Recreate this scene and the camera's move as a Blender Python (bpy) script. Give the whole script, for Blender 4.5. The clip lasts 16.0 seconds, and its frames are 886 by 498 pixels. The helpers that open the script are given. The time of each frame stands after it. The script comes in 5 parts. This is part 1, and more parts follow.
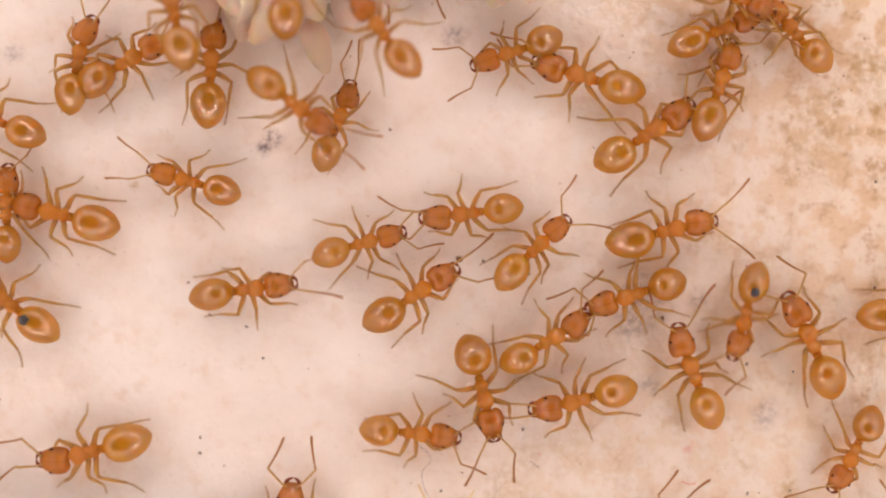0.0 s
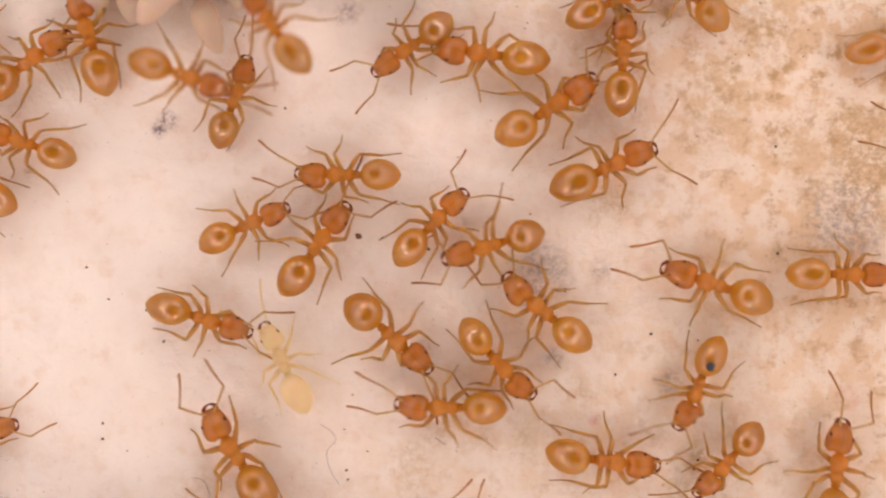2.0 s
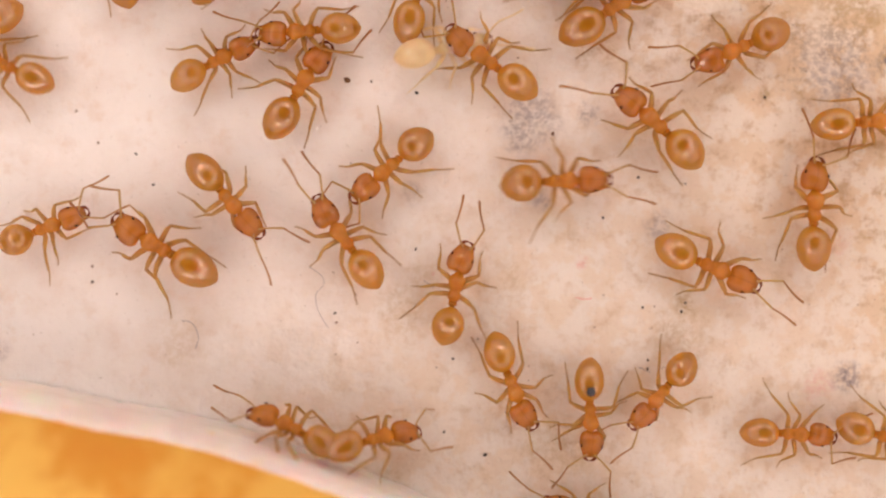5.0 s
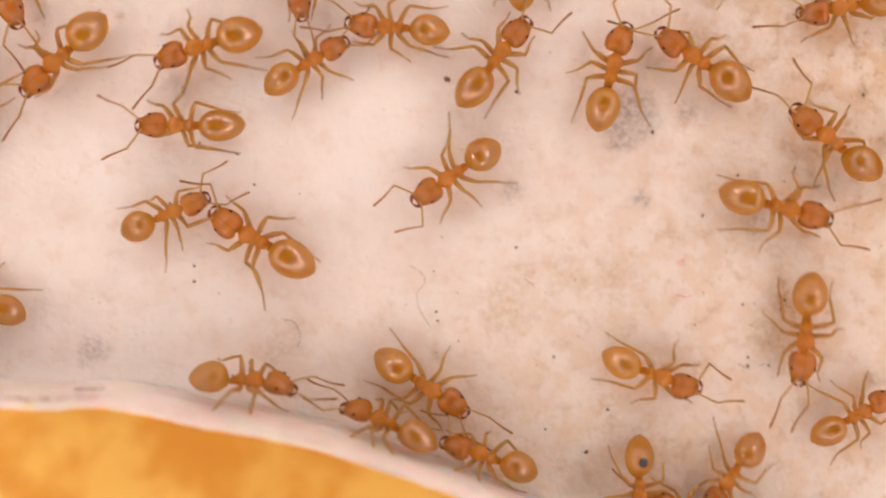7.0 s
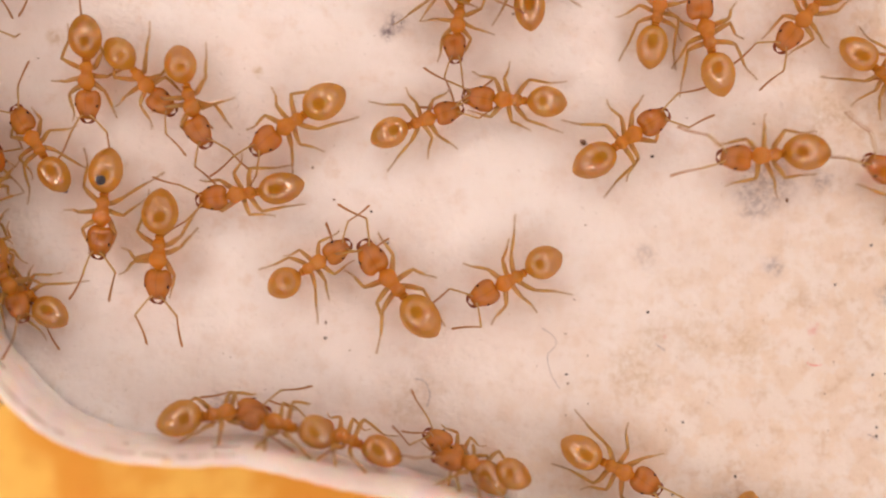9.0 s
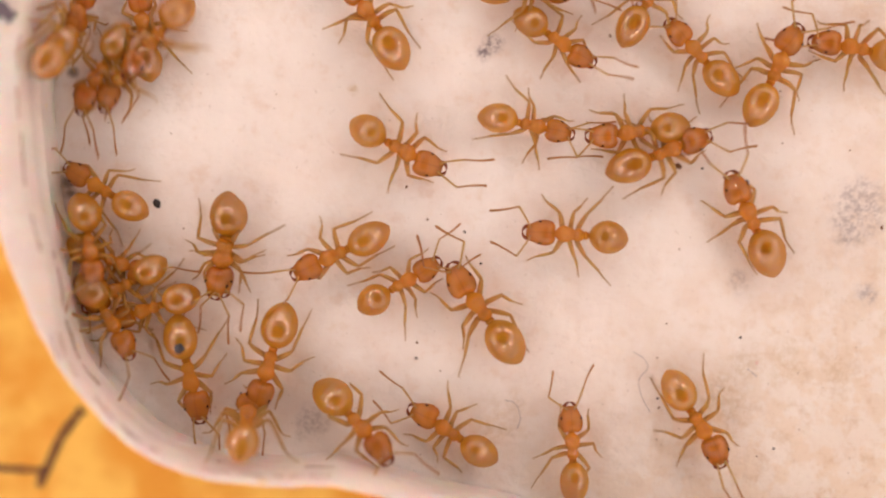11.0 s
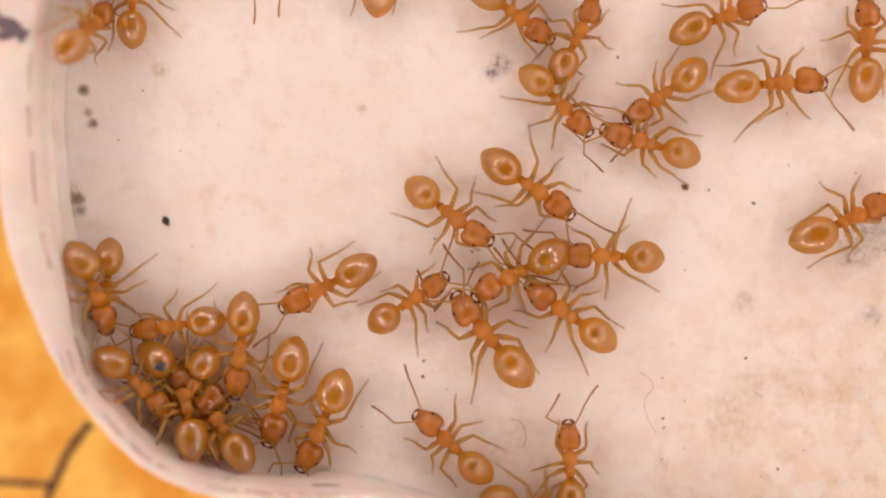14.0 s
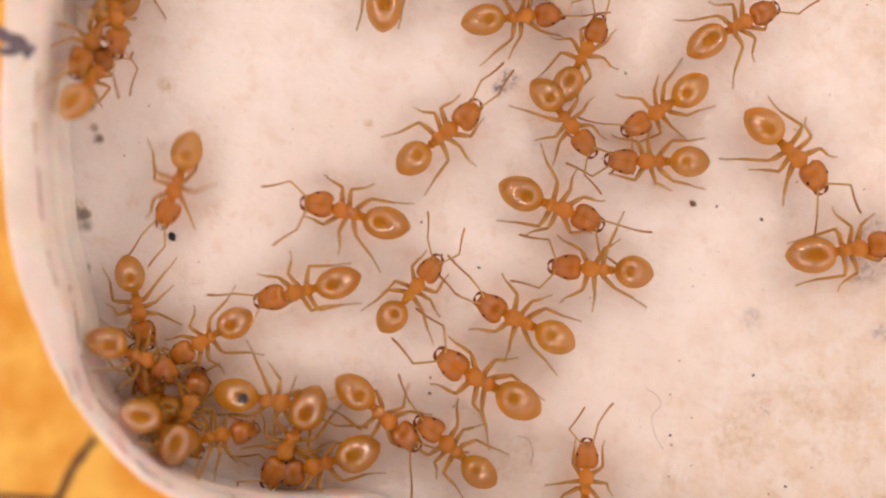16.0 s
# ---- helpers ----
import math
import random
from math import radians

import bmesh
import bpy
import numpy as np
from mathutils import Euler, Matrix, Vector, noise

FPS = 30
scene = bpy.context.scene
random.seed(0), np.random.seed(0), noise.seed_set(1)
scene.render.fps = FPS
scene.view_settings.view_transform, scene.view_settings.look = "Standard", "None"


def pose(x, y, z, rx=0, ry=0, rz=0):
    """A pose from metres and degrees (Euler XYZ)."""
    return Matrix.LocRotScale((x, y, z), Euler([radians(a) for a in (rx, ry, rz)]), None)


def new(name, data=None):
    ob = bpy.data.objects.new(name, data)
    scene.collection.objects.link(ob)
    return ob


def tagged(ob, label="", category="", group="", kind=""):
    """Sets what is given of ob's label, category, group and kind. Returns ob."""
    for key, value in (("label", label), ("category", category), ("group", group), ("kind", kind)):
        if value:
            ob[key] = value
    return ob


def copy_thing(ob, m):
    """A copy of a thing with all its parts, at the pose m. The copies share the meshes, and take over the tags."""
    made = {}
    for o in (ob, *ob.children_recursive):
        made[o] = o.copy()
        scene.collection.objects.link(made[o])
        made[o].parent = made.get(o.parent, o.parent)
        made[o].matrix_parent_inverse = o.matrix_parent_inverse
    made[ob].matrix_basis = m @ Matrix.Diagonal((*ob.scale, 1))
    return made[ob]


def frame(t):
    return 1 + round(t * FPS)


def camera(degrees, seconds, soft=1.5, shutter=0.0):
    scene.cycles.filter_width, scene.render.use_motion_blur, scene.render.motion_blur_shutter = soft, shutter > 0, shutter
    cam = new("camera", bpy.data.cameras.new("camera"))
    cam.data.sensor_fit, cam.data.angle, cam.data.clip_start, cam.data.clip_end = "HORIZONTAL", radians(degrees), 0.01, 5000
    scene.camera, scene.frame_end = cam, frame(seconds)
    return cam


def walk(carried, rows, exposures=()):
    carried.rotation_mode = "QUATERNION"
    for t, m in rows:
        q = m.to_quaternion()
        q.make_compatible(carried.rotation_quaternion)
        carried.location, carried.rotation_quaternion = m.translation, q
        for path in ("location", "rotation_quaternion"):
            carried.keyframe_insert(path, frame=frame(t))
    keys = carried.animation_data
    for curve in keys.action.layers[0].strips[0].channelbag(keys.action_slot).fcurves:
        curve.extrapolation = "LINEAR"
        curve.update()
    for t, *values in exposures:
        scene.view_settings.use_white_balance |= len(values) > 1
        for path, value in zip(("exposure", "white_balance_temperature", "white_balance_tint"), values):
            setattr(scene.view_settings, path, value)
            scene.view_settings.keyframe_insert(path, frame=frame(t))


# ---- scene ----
# The stretch is a few centimetres wide: plans are in millimetres, MM turns them into metres.
MM = 0.001


def place(x, y, yaw, z=0.0):
    """A pose on the plaster floor, in millimetres and degrees."""
    return pose(x * MM, y * MM, z * MM, 0, 0, yaw)


def lean(x, y, yaw, z, way, tilt):
    """A pose against the rim's inner side: the back leans by tilt towards the compass angle way."""
    axis = Vector((-math.sin(radians(way)), math.cos(radians(way)), 0))
    return Matrix.Translation((x * MM, y * MM, z * MM)) @ Matrix.Rotation(radians(tilt), 4, axis) @ pose(0, 0, 0, 0, 0, yaw)


def above(x, y, z, turn):
    """The camera's pose: it looks straight down."""
    return pose(x * MM, y * MM, z * MM, 0, 0, turn)


# ---- camera ----
cam = camera(42.0, 16.0, soft=2.0, shutter=0.5)
cam.data.dof.use_dof = True
cam.data.dof.focus_distance = 0.0412
cam.data.dof.aperture_fstop = 10.0
PATH = [(0, above(-3.859, 4.803, 41.887, 1.169)), (0.5, above(-3.533, 4.811, 41.895, 1.033)), (1, above(-2.374, 4.572, 41.791, 0.618)), (1.5, above(-1.176, 4.181, 41.688, 0.031)), 
            (2, above(-0.223, 3.969, 41.581, -0.411)), (2.5, above(0.951, 3.995, 41.475, -0.998)), (3, above(0.855, 3.063, 41.349, -1.145)), (3.5, above(1.517, 0.332, 41.08, -0.671)), 
            (4, above(0.451, 0.346, 41.294, -0.218)), (4.5, above(0, 0, 41.681, 0)), (4.7, above(0.265, -1.439, 41.719, -0.182)), (6.8, above(-3.042, -2.093, 41.843, -0.808)), 
            (7, above(-3.487, -1.702, 41.9, -0.646)), (7.5, above(-5.224, -1.073, 42.112, -0.069)), (8, above(-6.723, -0.371, 42.405, 0.474)), (8.5, above(-7.72, 0.339, 42.392, 0.634)), 
            (9, above(-8.3, 0.509, 41.91, 0.783)), (9.5, above(-8.936, 0.576, 41.893, 1.068)), (10, above(-10.168, 0.645, 41.725, 1.295)), (10.2, above(-10.785, 0.708, 41.815, 1.432)), 
            (12.3, above(-11.958, 1.839, 41.652, 1.941)), (12.5, above(-11.966, 1.814, 41.839, 2.014)), (13, above(-12.108, 1.895, 41.744, 2.116)), (13.5, above(-11.991, 1.952, 41.79, 2.112)), 
            (14, above(-11.971, 1.885, 41.976, 2.122)), (14.5, above(-12.232, 2.134, 41.885, 2.212)), (15, above(-12.045, 2.246, 41.916, 2.187)), (15.5, above(-11.831, 2.445, 42.154, 2.101)), 
            (16, above(-12.247, 2.46, 41.834, 2.202))]
walk(cam, PATH)

# ---- world and light ----
world = bpy.data.worlds.new("world")
scene.world = world
world.use_nodes = True
world.node_tree.nodes["Background"].inputs["Color"].default_value = (1.0, 0.84, 0.775, 1)
world.node_tree.nodes["Background"].inputs["Strength"].default_value = 0.86
scene.view_settings.exposure = 0.0


# ---- materials ----
def material(name, rough=0.5, spec=0.5):
    m = bpy.data.materials.new(name)
    m.use_nodes = True
    b = m.node_tree.nodes["Principled BSDF"]
    b.inputs["Roughness"].default_value = rough
    b.inputs["Specular IOR Level"].default_value = spec
    return m, m.node_tree, b


def node(tree, kind, **values):
    n = tree.nodes.new(kind)
    for k, v in values.items():
        n.inputs[k.replace("_", " ")].default_value = v
    return n


def mm_coords(tree):
    """Places in millimetres, in the thing's own space."""
    t = tree.nodes.new("ShaderNodeTexCoord")
    v = tree.nodes.new("ShaderNodeVectorMath")
    v.operation = "SCALE"
    v.inputs["Scale"].default_value = 1000.0
    tree.links.new(t.outputs["Object"], v.inputs[0])
    return v.outputs[0]


def noise_of(tree, coords, scale, detail=4.0, rough=0.6, offset=None):
    n = node(tree, "ShaderNodeTexNoise", Scale=scale, Detail=detail, Roughness=rough)
    if offset:
        a = tree.nodes.new("ShaderNodeVectorMath")
        a.inputs[1].default_value = offset
        tree.links.new(coords, a.inputs[0])
        coords = a.outputs[0]
    tree.links.new(coords, n.inputs["Vector"])
    return n.outputs["Fac"]


def ramp(tree, fac, lo, hi, a=0.0, b=1.0):
    r = tree.nodes.new("ShaderNodeMapRange")
    r.interpolation_type = "SMOOTHSTEP"
    for k, v in (("From Min", lo), ("From Max", hi), ("To Min", a), ("To Max", b)):
        r.inputs[k].default_value = v
    tree.links.new(fac, r.inputs["Value"])
    return r.outputs["Result"]


def calc(tree, op, a, b):
    n = tree.nodes.new("ShaderNodeMath")
    n.operation = op
    for i, v in enumerate((a, b)):
        if isinstance(v, (int, float)):
            n.inputs[i].default_value = v
        else:
            tree.links.new(v, n.inputs[i])
    return n.outputs[0]


def mix(tree, fac, a, b):
    n = tree.nodes.new("ShaderNodeMix")
    n.data_type = "RGBA"
    for i, v in ((0, fac), (6, a), (7, b)):
        if isinstance(v, (int, float)):
            n.inputs[i].default_value = v
        elif isinstance(v, tuple):
            n.inputs[i].default_value = (*v, 1)
        else:
            tree.links.new(v, n.inputs[i])
    return n.outputs[2]


def bump(tree, bsdf, height, strength, distance):
    n = node(tree, "ShaderNodeBump", Strength=strength, Distance=distance)
    tree.links.new(height, n.inputs["Height"])
    tree.links.new(n.outputs[0], bsdf.inputs["Normal"])


# spots on the plaster: x, y, radius in mm, strength
BLUE_SPOTS = ((-10.37, 8.34, 0.3, 1), (-8.06, 13.46, 0.45, 1), (-3.59, 12.62, 0.45, 0.6), (-19.67, 11.58, 0.4, 0.5), (3.16, 3.43, 0.7, 0.5),
              (3.5, 3.16, 0.9, 0.55), (14.29, 4.8, 1.5, 0.55), (16.42, 4.86, 0.5, 1), (7.89, -0.98, 0.45, 0.5), (-0.9, 0.22, 0.4, 0.25),
              (2.98, 2.47, 0.7, 0.55), (5.43, 3.18, 0.4, 0.6), (14.71, -6.41, 0.55, 0.9), (3.25, 2.86, 0.8, 0.5), (-0.96, 0.51, 0.28, 0.4),
              (3.67, 0.04, 0.4, 0.55), (7.93, -0.99, 0.5, 0.5), (-16.23, -5.33, 0.6, 0.45), (-10.13, 8.61, 0.36, 1), (-0.99, 0.53, 0.25, 0.4),
              (-10.22, 8.53, 0.3, 0.5),
              (-16.25, -5.19, 0.5, 0.35))
# brown stains; the one at (8.7, -4.9) is a tan shadow painted in
BROWN_SPOTS = ((11.83, 3.83, 0.2, 1), (9.5, 9.76, 1.1, 0.6), (11.56, 11.55, 1.3, 0.6), (9.07, 8.14, 1, 0.6), (13.5, 6.03, 1.2, 0.5),
              (5.77, 5.56, 0.8, 0.5), (10.73, 9.43, 0.45, 0.8), (9.52, 8.79, 1.5, 0.5), (14.99, 7.23, 1.8, 0.9), (16.81, 7.82, 1.5, 0.9),
              (12.59, 7.87, 1, 0.5), (-9.27, -5.08, 1, 0.35), (8.9, -3.86, 0.5, 1), (-1.34, -3.96, 0.9, 0.5), (4.64, -1.16, 0.6, 0.4),
              (0.93, -2.55, 0.8, 0.35), (-2.02, -10.11, 0.8, 0.5), (4.15, -8.95, 1.1, 0.5), (8.7, -4.9, 1, 0.6), (4.96, -9.16, 0.5, 0.5),
              (-15.1, 6.89, 0.2, 0.8), (-22.49, 8.02, 0.3, 0.6), (-25.43, 3.41, 0.35, 0.8), (-25.52, 3, 0.35, 0.8), (-0.57, -2.59, 0.7, 0.4),
              (2.7, -2.72, 0.8, 0.4), (-1.35, -4.24, 0.6, 0.35))
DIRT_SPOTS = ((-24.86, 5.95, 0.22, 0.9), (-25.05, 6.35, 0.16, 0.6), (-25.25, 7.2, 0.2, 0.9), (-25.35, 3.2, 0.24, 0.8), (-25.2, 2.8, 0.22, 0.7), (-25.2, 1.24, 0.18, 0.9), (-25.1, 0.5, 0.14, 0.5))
PINK_SPOTS = ((5.19, -2.25, 0.22, 0.9), (13.76, -6.76, 0.5, 0.7), (14.38, -1.5, 0.5, 0.4), (7.05, 3.3, 0.25, 0.5), (-0.19, -2.58, 0.08, 1))


def spots(tree, coords, wobble, breakup, rows):
    total = None
    for x, y, r, s in rows:
        d = tree.nodes.new("ShaderNodeVectorMath")
        d.operation = "DISTANCE"
        d.inputs[1].default_value = (x, y, 0)
        tree.links.new(coords, d.inputs[0])
        w = calc(tree, "ADD", d.outputs["Value"], calc(tree, "MULTIPLY", calc(tree, "SUBTRACT", wobble, 0.5), r * 2.6))
        m = ramp(tree, w, r * 0.25, r * 1.5, s, 0.0)
        total = m if total is None else calc(tree, "MAXIMUM", total, m)
    return calc(tree, "MULTIPLY", total, breakup)


def plaster():
    m, t, b = material("plaster", 0.75, 0.25)
    c = mm_coords(t)
    flat = t.nodes.new("ShaderNodeVectorMath")
    flat.operation = "MULTIPLY"
    flat.inputs[1].default_value = (1, 1, 0)
    t.links.new(c, flat.inputs[0])
    c = flat.outputs[0]
    fine, mid, wide = noise_of(t, c, 3.2, 6), noise_of(t, c, 0.9, 5), noise_of(t, c, 0.16, 3)
    col = mix(t, ramp(t, wide, 0.35, 0.65), (0.87, 0.825, 0.800), (0.91, 0.885, 0.872))
    # faint cloudiness everywhere
    col = mix(t, ramp(t, noise_of(t, c, 0.45, 5, 0.65, (12, 4, 0)), 0.45, 0.75, 0.0, 0.45), col, (0.76, 0.66, 0.60))
    col = mix(t, ramp(t, noise_of(t, c, 1.0, 6, 0.7, (71, 23, 0)), 0.52, 0.72, 0.0, 0.40), col, (0.74, 0.60, 0.50))
    col = mix(t, ramp(t, noise_of(t, c, 2.6, 5, 0.7, (8, 61, 0)), 0.60, 0.76, 0.0, 0.35), col, (0.60, 0.50, 0.45))
    # old damp: golden mottling, more of it towards one side
    s = t.nodes.new("ShaderNodeSeparateXYZ")
    t.links.new(c, s.inputs[0])
    side = ramp(t, calc(t, "ADD", calc(t, "ADD", s.outputs["X"], calc(t, "MULTIPLY", s.outputs["Y"], 0.6)), calc(t, "MULTIPLY", wide, 9.0)), 9.0, 22.0)
    # low: the shading at the lower right, put into the plaster's colour
    low = ramp(t, calc(t, "SUBTRACT", s.outputs["X"], s.outputs["Y"]), -8.0, 10.0, 0.0, 0.42)
    both = calc(t, "MAXIMUM", side, low)
    # smooth beige for that shade; the mottling below thickens with it too
    col = mix(t, low, col, (0.72, 0.64, 0.53))
    col = mix(t, calc(t, "MULTIPLY", side, 0.30), col, (0.86, 0.72, 0.54))
    col = mix(t, calc(t, "MULTIPLY", ramp(t, mid, 0.46, 0.57), calc(t, "MULTIPLY", both, 0.75)), col, (0.72, 0.54, 0.35))
    col = mix(t, calc(t, "MULTIPLY", ramp(t, noise_of(t, c, 1.3, 6, 0.68, (31, 7, 0)), 0.50, 0.68), calc(t, "MULTIPLY", both, 0.9)), col, (0.52, 0.34, 0.17))
    col = mix(t, calc(t, "MULTIPLY", ramp(t, noise_of(t, c, 5.5, 5, 0.7, (3, 17, 0)), 0.56, 0.68), calc(t, "MULTIPLY", both, 0.40)), col, (0.36, 0.24, 0.15))
    grain = noise_of(t, c, 1.1, 5, 0.65, (5, 50, 0))
    crumble = ramp(t, noise_of(t, c, 4.2, 7, 0.8, (44, 2, 0)), 0.42, 0.58, 0.12, 1.0)
    col = mix(t, spots(t, c, grain, crumble, BROWN_SPOTS), col, (0.55, 0.41, 0.24))
    col = mix(t, spots(t, c, grain, crumble, BLUE_SPOTS), col, (0.26, 0.215, 0.235))
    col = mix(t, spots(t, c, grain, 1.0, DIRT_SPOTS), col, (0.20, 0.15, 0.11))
    col = mix(t, spots(t, c, grain, crumble, PINK_SPOTS), col, (0.74, 0.48, 0.44))
    col = mix(t, ramp(t, noise_of(t, c, 6.0, 2, 0.5, (9, 3, 0)), 0.70, 0.76, 0.0, 0.35), col, (0.35, 0.28, 0.24))
    t.links.new(col, b.inputs["Base Color"])
    # damp plaster lets light seep sideways
    b.inputs["Subsurface Weight"].default_value = 0.5
    b.inputs["Subsurface Radius"].default_value = (1.0, 0.93, 0.88)
    b.inputs["Subsurface Scale"].default_value = 0.0012
    bump(t, b, calc(t, "ADD", fine, calc(t, "MULTIPLY", mid, 1.5)), 0.8, 0.00010)
    return m


def shell(name, dark, light, rough=0.22, band=False, coat=0.7, sides=False, through_light=0.6, sheen=0.05, tips=False, clear=0.0):
    """Horny, half-clear insect skin."""
    m, t, b = material(name, rough, 0.3)
    c = mm_coords(t)
    info = t.nodes.new("ShaderNodeObjectInfo")
    col = mix(t, calc(t, "ADD", calc(t, "MULTIPLY", noise_of(t, c, 1.6, 3), 0.5), calc(t, "MULTIPLY", info.outputs["Random"], 0.5)), dark, light)
    if band:
        s = t.nodes.new("ShaderNodeSeparateXYZ")
        t.links.new(c, s.inputs[0])
        tip = ramp(t, s.outputs["X"], -0.55, -1.6)
        col = mix(t, calc(t, "MULTIPLY", tip, 0.55), col, (0.36, 0.15, 0.03))
        wave = calc(t, "SINE", calc(t, "MULTIPLY", s.outputs["X"], 17.0), 0.0)
        col = mix(t, ramp(t, wave, 0.80, 1.0, 0.0, 0.22), col, (0.45, 0.22, 0.04))
    if sides:
        # browner cheeks, brow and middle seam
        s = t.nodes.new("ShaderNodeSeparateXYZ")
        t.links.new(c, s.inputs[0])
        y = calc(t, "ABSOLUTE", s.outputs["Y"], 0.0)
        col = mix(t, ramp(t, y, 0.22, 0.46, 0.0, 0.65), col, (0.27, 0.075, 0.008))
        col = mix(t, ramp(t, s.outputs["X"], 0.22, 0.50, 0.0, 0.6), col, (0.26, 0.065, 0.008))
        col = mix(t, ramp(t, y, 0.05, 0.0, 0.0, 0.3), col, (0.27, 0.08, 0.01))
    if tips:
        # browner knee and foot
        far = t.nodes.new("ShaderNodeVectorMath")
        far.operation = "LENGTH"
        t.links.new(c, far.inputs[0])
        col = mix(t, ramp(t, far.outputs["Value"], 0.55, 1.35, 0.0, 0.55), col, (0.36, 0.17, 0.05))
        col = mix(t, ramp(t, far.outputs["Value"], 0.14, 0.02, 0.0, 0.55), col, (0.34, 0.13, 0.03))
    t.links.new(col, b.inputs["Base Color"])
    b.inputs["Subsurface Weight"].default_value = 0.6
    b.inputs["Subsurface Radius"].default_value = (1.0, 0.5, 0.15)
    b.inputs["Subsurface Scale"].default_value = 0.0007
    bump(t, b, noise_of(t, c, 22, 2), 0.06, 0.00002)
    last = b.outputs[0]
    if through_light:
        k = t.nodes.new("ShaderNodeBsdfTranslucent")
        gain = node(t, "ShaderNodeGamma", Gamma=0.45)
        t.links.new(col, gain.inputs["Color"])
        t.links.new(gain.outputs[0], k.inputs["Color"])
        both = node(t, "ShaderNodeMixShader", Fac=through_light)
        t.links.new(b.outputs[0], both.inputs[1])
        t.links.new(k.outputs[0], both.inputs[2])
        last = both.outputs[0]
    # light passes through the body and comes out amber
    if clear:
        glass = t.nodes.new("ShaderNodeBsdfTransparent")
        tint = node(t, "ShaderNodeGamma", Gamma=0.55)
        t.links.new(col, tint.inputs["Color"])
        t.links.new(tint.outputs[0], glass.inputs["Color"])
        lit = node(t, "ShaderNodeMixShader", Fac=clear)
        t.links.new(last, lit.inputs[1])
        t.links.new(glass.outputs[0], lit.inputs[2])
        last = lit.outputs[0]
    # the glossy outer skin
    gloss = node(t, "ShaderNodeBsdfGlossy", Roughness=sheen)
    gloss.inputs["Color"].default_value = (1, 1, 1, 1)
    skin = node(t, "ShaderNodeMixShader", Fac=0.095 * coat)
    t.links.new(last, skin.inputs[1])
    t.links.new(gloss.outputs[0], skin.inputs[2])
    t.links.new(skin.outputs[0], t.nodes["Material Output"].inputs["Surface"])
    return m


def plain(name, colour, rough=0.5, vary=0.15, scale=2.0, spec=0.4):
    m, t, b = material(name, rough, spec)
    c = mm_coords(t)
    col = mix(t, noise_of(t, c, scale, 4), tuple(v * (1 - vary) for v in colour), tuple(min(1, v * (1 + vary)) for v in colour))
    t.links.new(col, b.inputs["Base Color"])
    bump(t, b, noise_of(t, c, scale * 4, 3), 0.3, 0.00004)
    return m


def card():
    m, t, b = material("orange_card", 0.55, 0.3)
    c = mm_coords(t)
    col = mix(t, ramp(t, noise_of(t, c, 0.28, 4), 0.38, 0.60), (0.80, 0.38, 0.05), (0.94, 0.60, 0.13))
    col = mix(t, ramp(t, noise_of(t, c, 0.9, 5, 0.6, (3, 8, 0)), 0.5, 0.75, 0.0, 0.5), col, (0.78, 0.32, 0.04))
    t.links.new(col, b.inputs["Base Color"])
    bump(t, b, noise_of(t, c, 3.0, 4), 0.2, 0.0001)
    return m


def rim_plastic():
    m, t, b = material("milky_plastic", 0.35, 0.5)
    c = mm_coords(t)
    col = mix(t, ramp(t, noise_of(t, c, 0.5, 4), 0.35, 0.7), (0.76, 0.70, 0.67), (0.86, 0.82, 0.79))
    col = mix(t, ramp(t, noise_of(t, c, 1.7, 5, 0.7), 0.58, 0.76, 0.0, 0.4), col, (0.70, 0.55, 0.42))
    col = mix(t, ramp(t, noise_of(t, c, 1.1, 4, 0.6, (7, 2, 1)), 0.62, 0.72, 0.0, 0.5), col, (0.84, 0.62, 0.24))
    t.links.new(col, b.inputs["Base Color"])
    b.inputs["Subsurface Weight"].default_value = 0.5
    b.inputs["Subsurface Scale"].default_value = 0.0006
    bump(t, b, noise_of(t, c, 1.2, 4), 0.3, 0.0002)
    return m


def glow(name, colour, strength):
    m, t, b = material(name, 0.5)
    b.inputs["Base Color"].default_value = (0.8, 0.8, 0.8, 1)
    b.inputs["Emission Color"].default_value = (*colour, 1)
    b.inputs["Emission Strength"].default_value = strength
    return m


PLASTER = plaster()
GASTER = shell("amber_gaster", (0.49, 0.198, 0.010), (0.62, 0.295, 0.022), 0.15, band=True, coat=1.0)
THORAX = shell("orange_thorax", (0.57, 0.210, 0.014), (0.69, 0.290, 0.026), 0.18, coat=0.5, sheen=0.07)
HEAD = shell("rusty_head", (0.54, 0.178, 0.010), (0.65, 0.245, 0.020), 0.18, coat=0.5, sheen=0.07, sides=True)
LIMB = shell("honey_limb", (0.56, 0.29, 0.060), (0.72, 0.45, 0.14), 0.35, coat=0.15, clear=0.25)
SHIN = shell("amber_shin", (0.58, 0.31, 0.070), (0.74, 0.47, 0.16), 0.35, coat=0.15, tips=True, clear=0.25)
FEELER = shell("brown_feeler", (0.28, 0.100, 0.022), (0.40, 0.155, 0.038), 0.4, coat=0.15)
PALE = shell("pale_skin", (0.84, 0.64, 0.34), (0.90, 0.74, 0.46), 0.3)
BROOD = shell("cream_brood", (0.86, 0.72, 0.60), (0.92, 0.81, 0.71), 0.45, coat=0.2, through_light=0.35, clear=0.2)
DARK = plain("dark_horn", (0.035, 0.015, 0.010), 0.25, 0.3)
JAW = plain("brown_jaw", (0.22, 0.055, 0.014), 0.3, 0.3)
GUT = plain("dark_gut", (0.05, 0.045, 0.05), 0.15, 0.3, 3.0, 0.6)
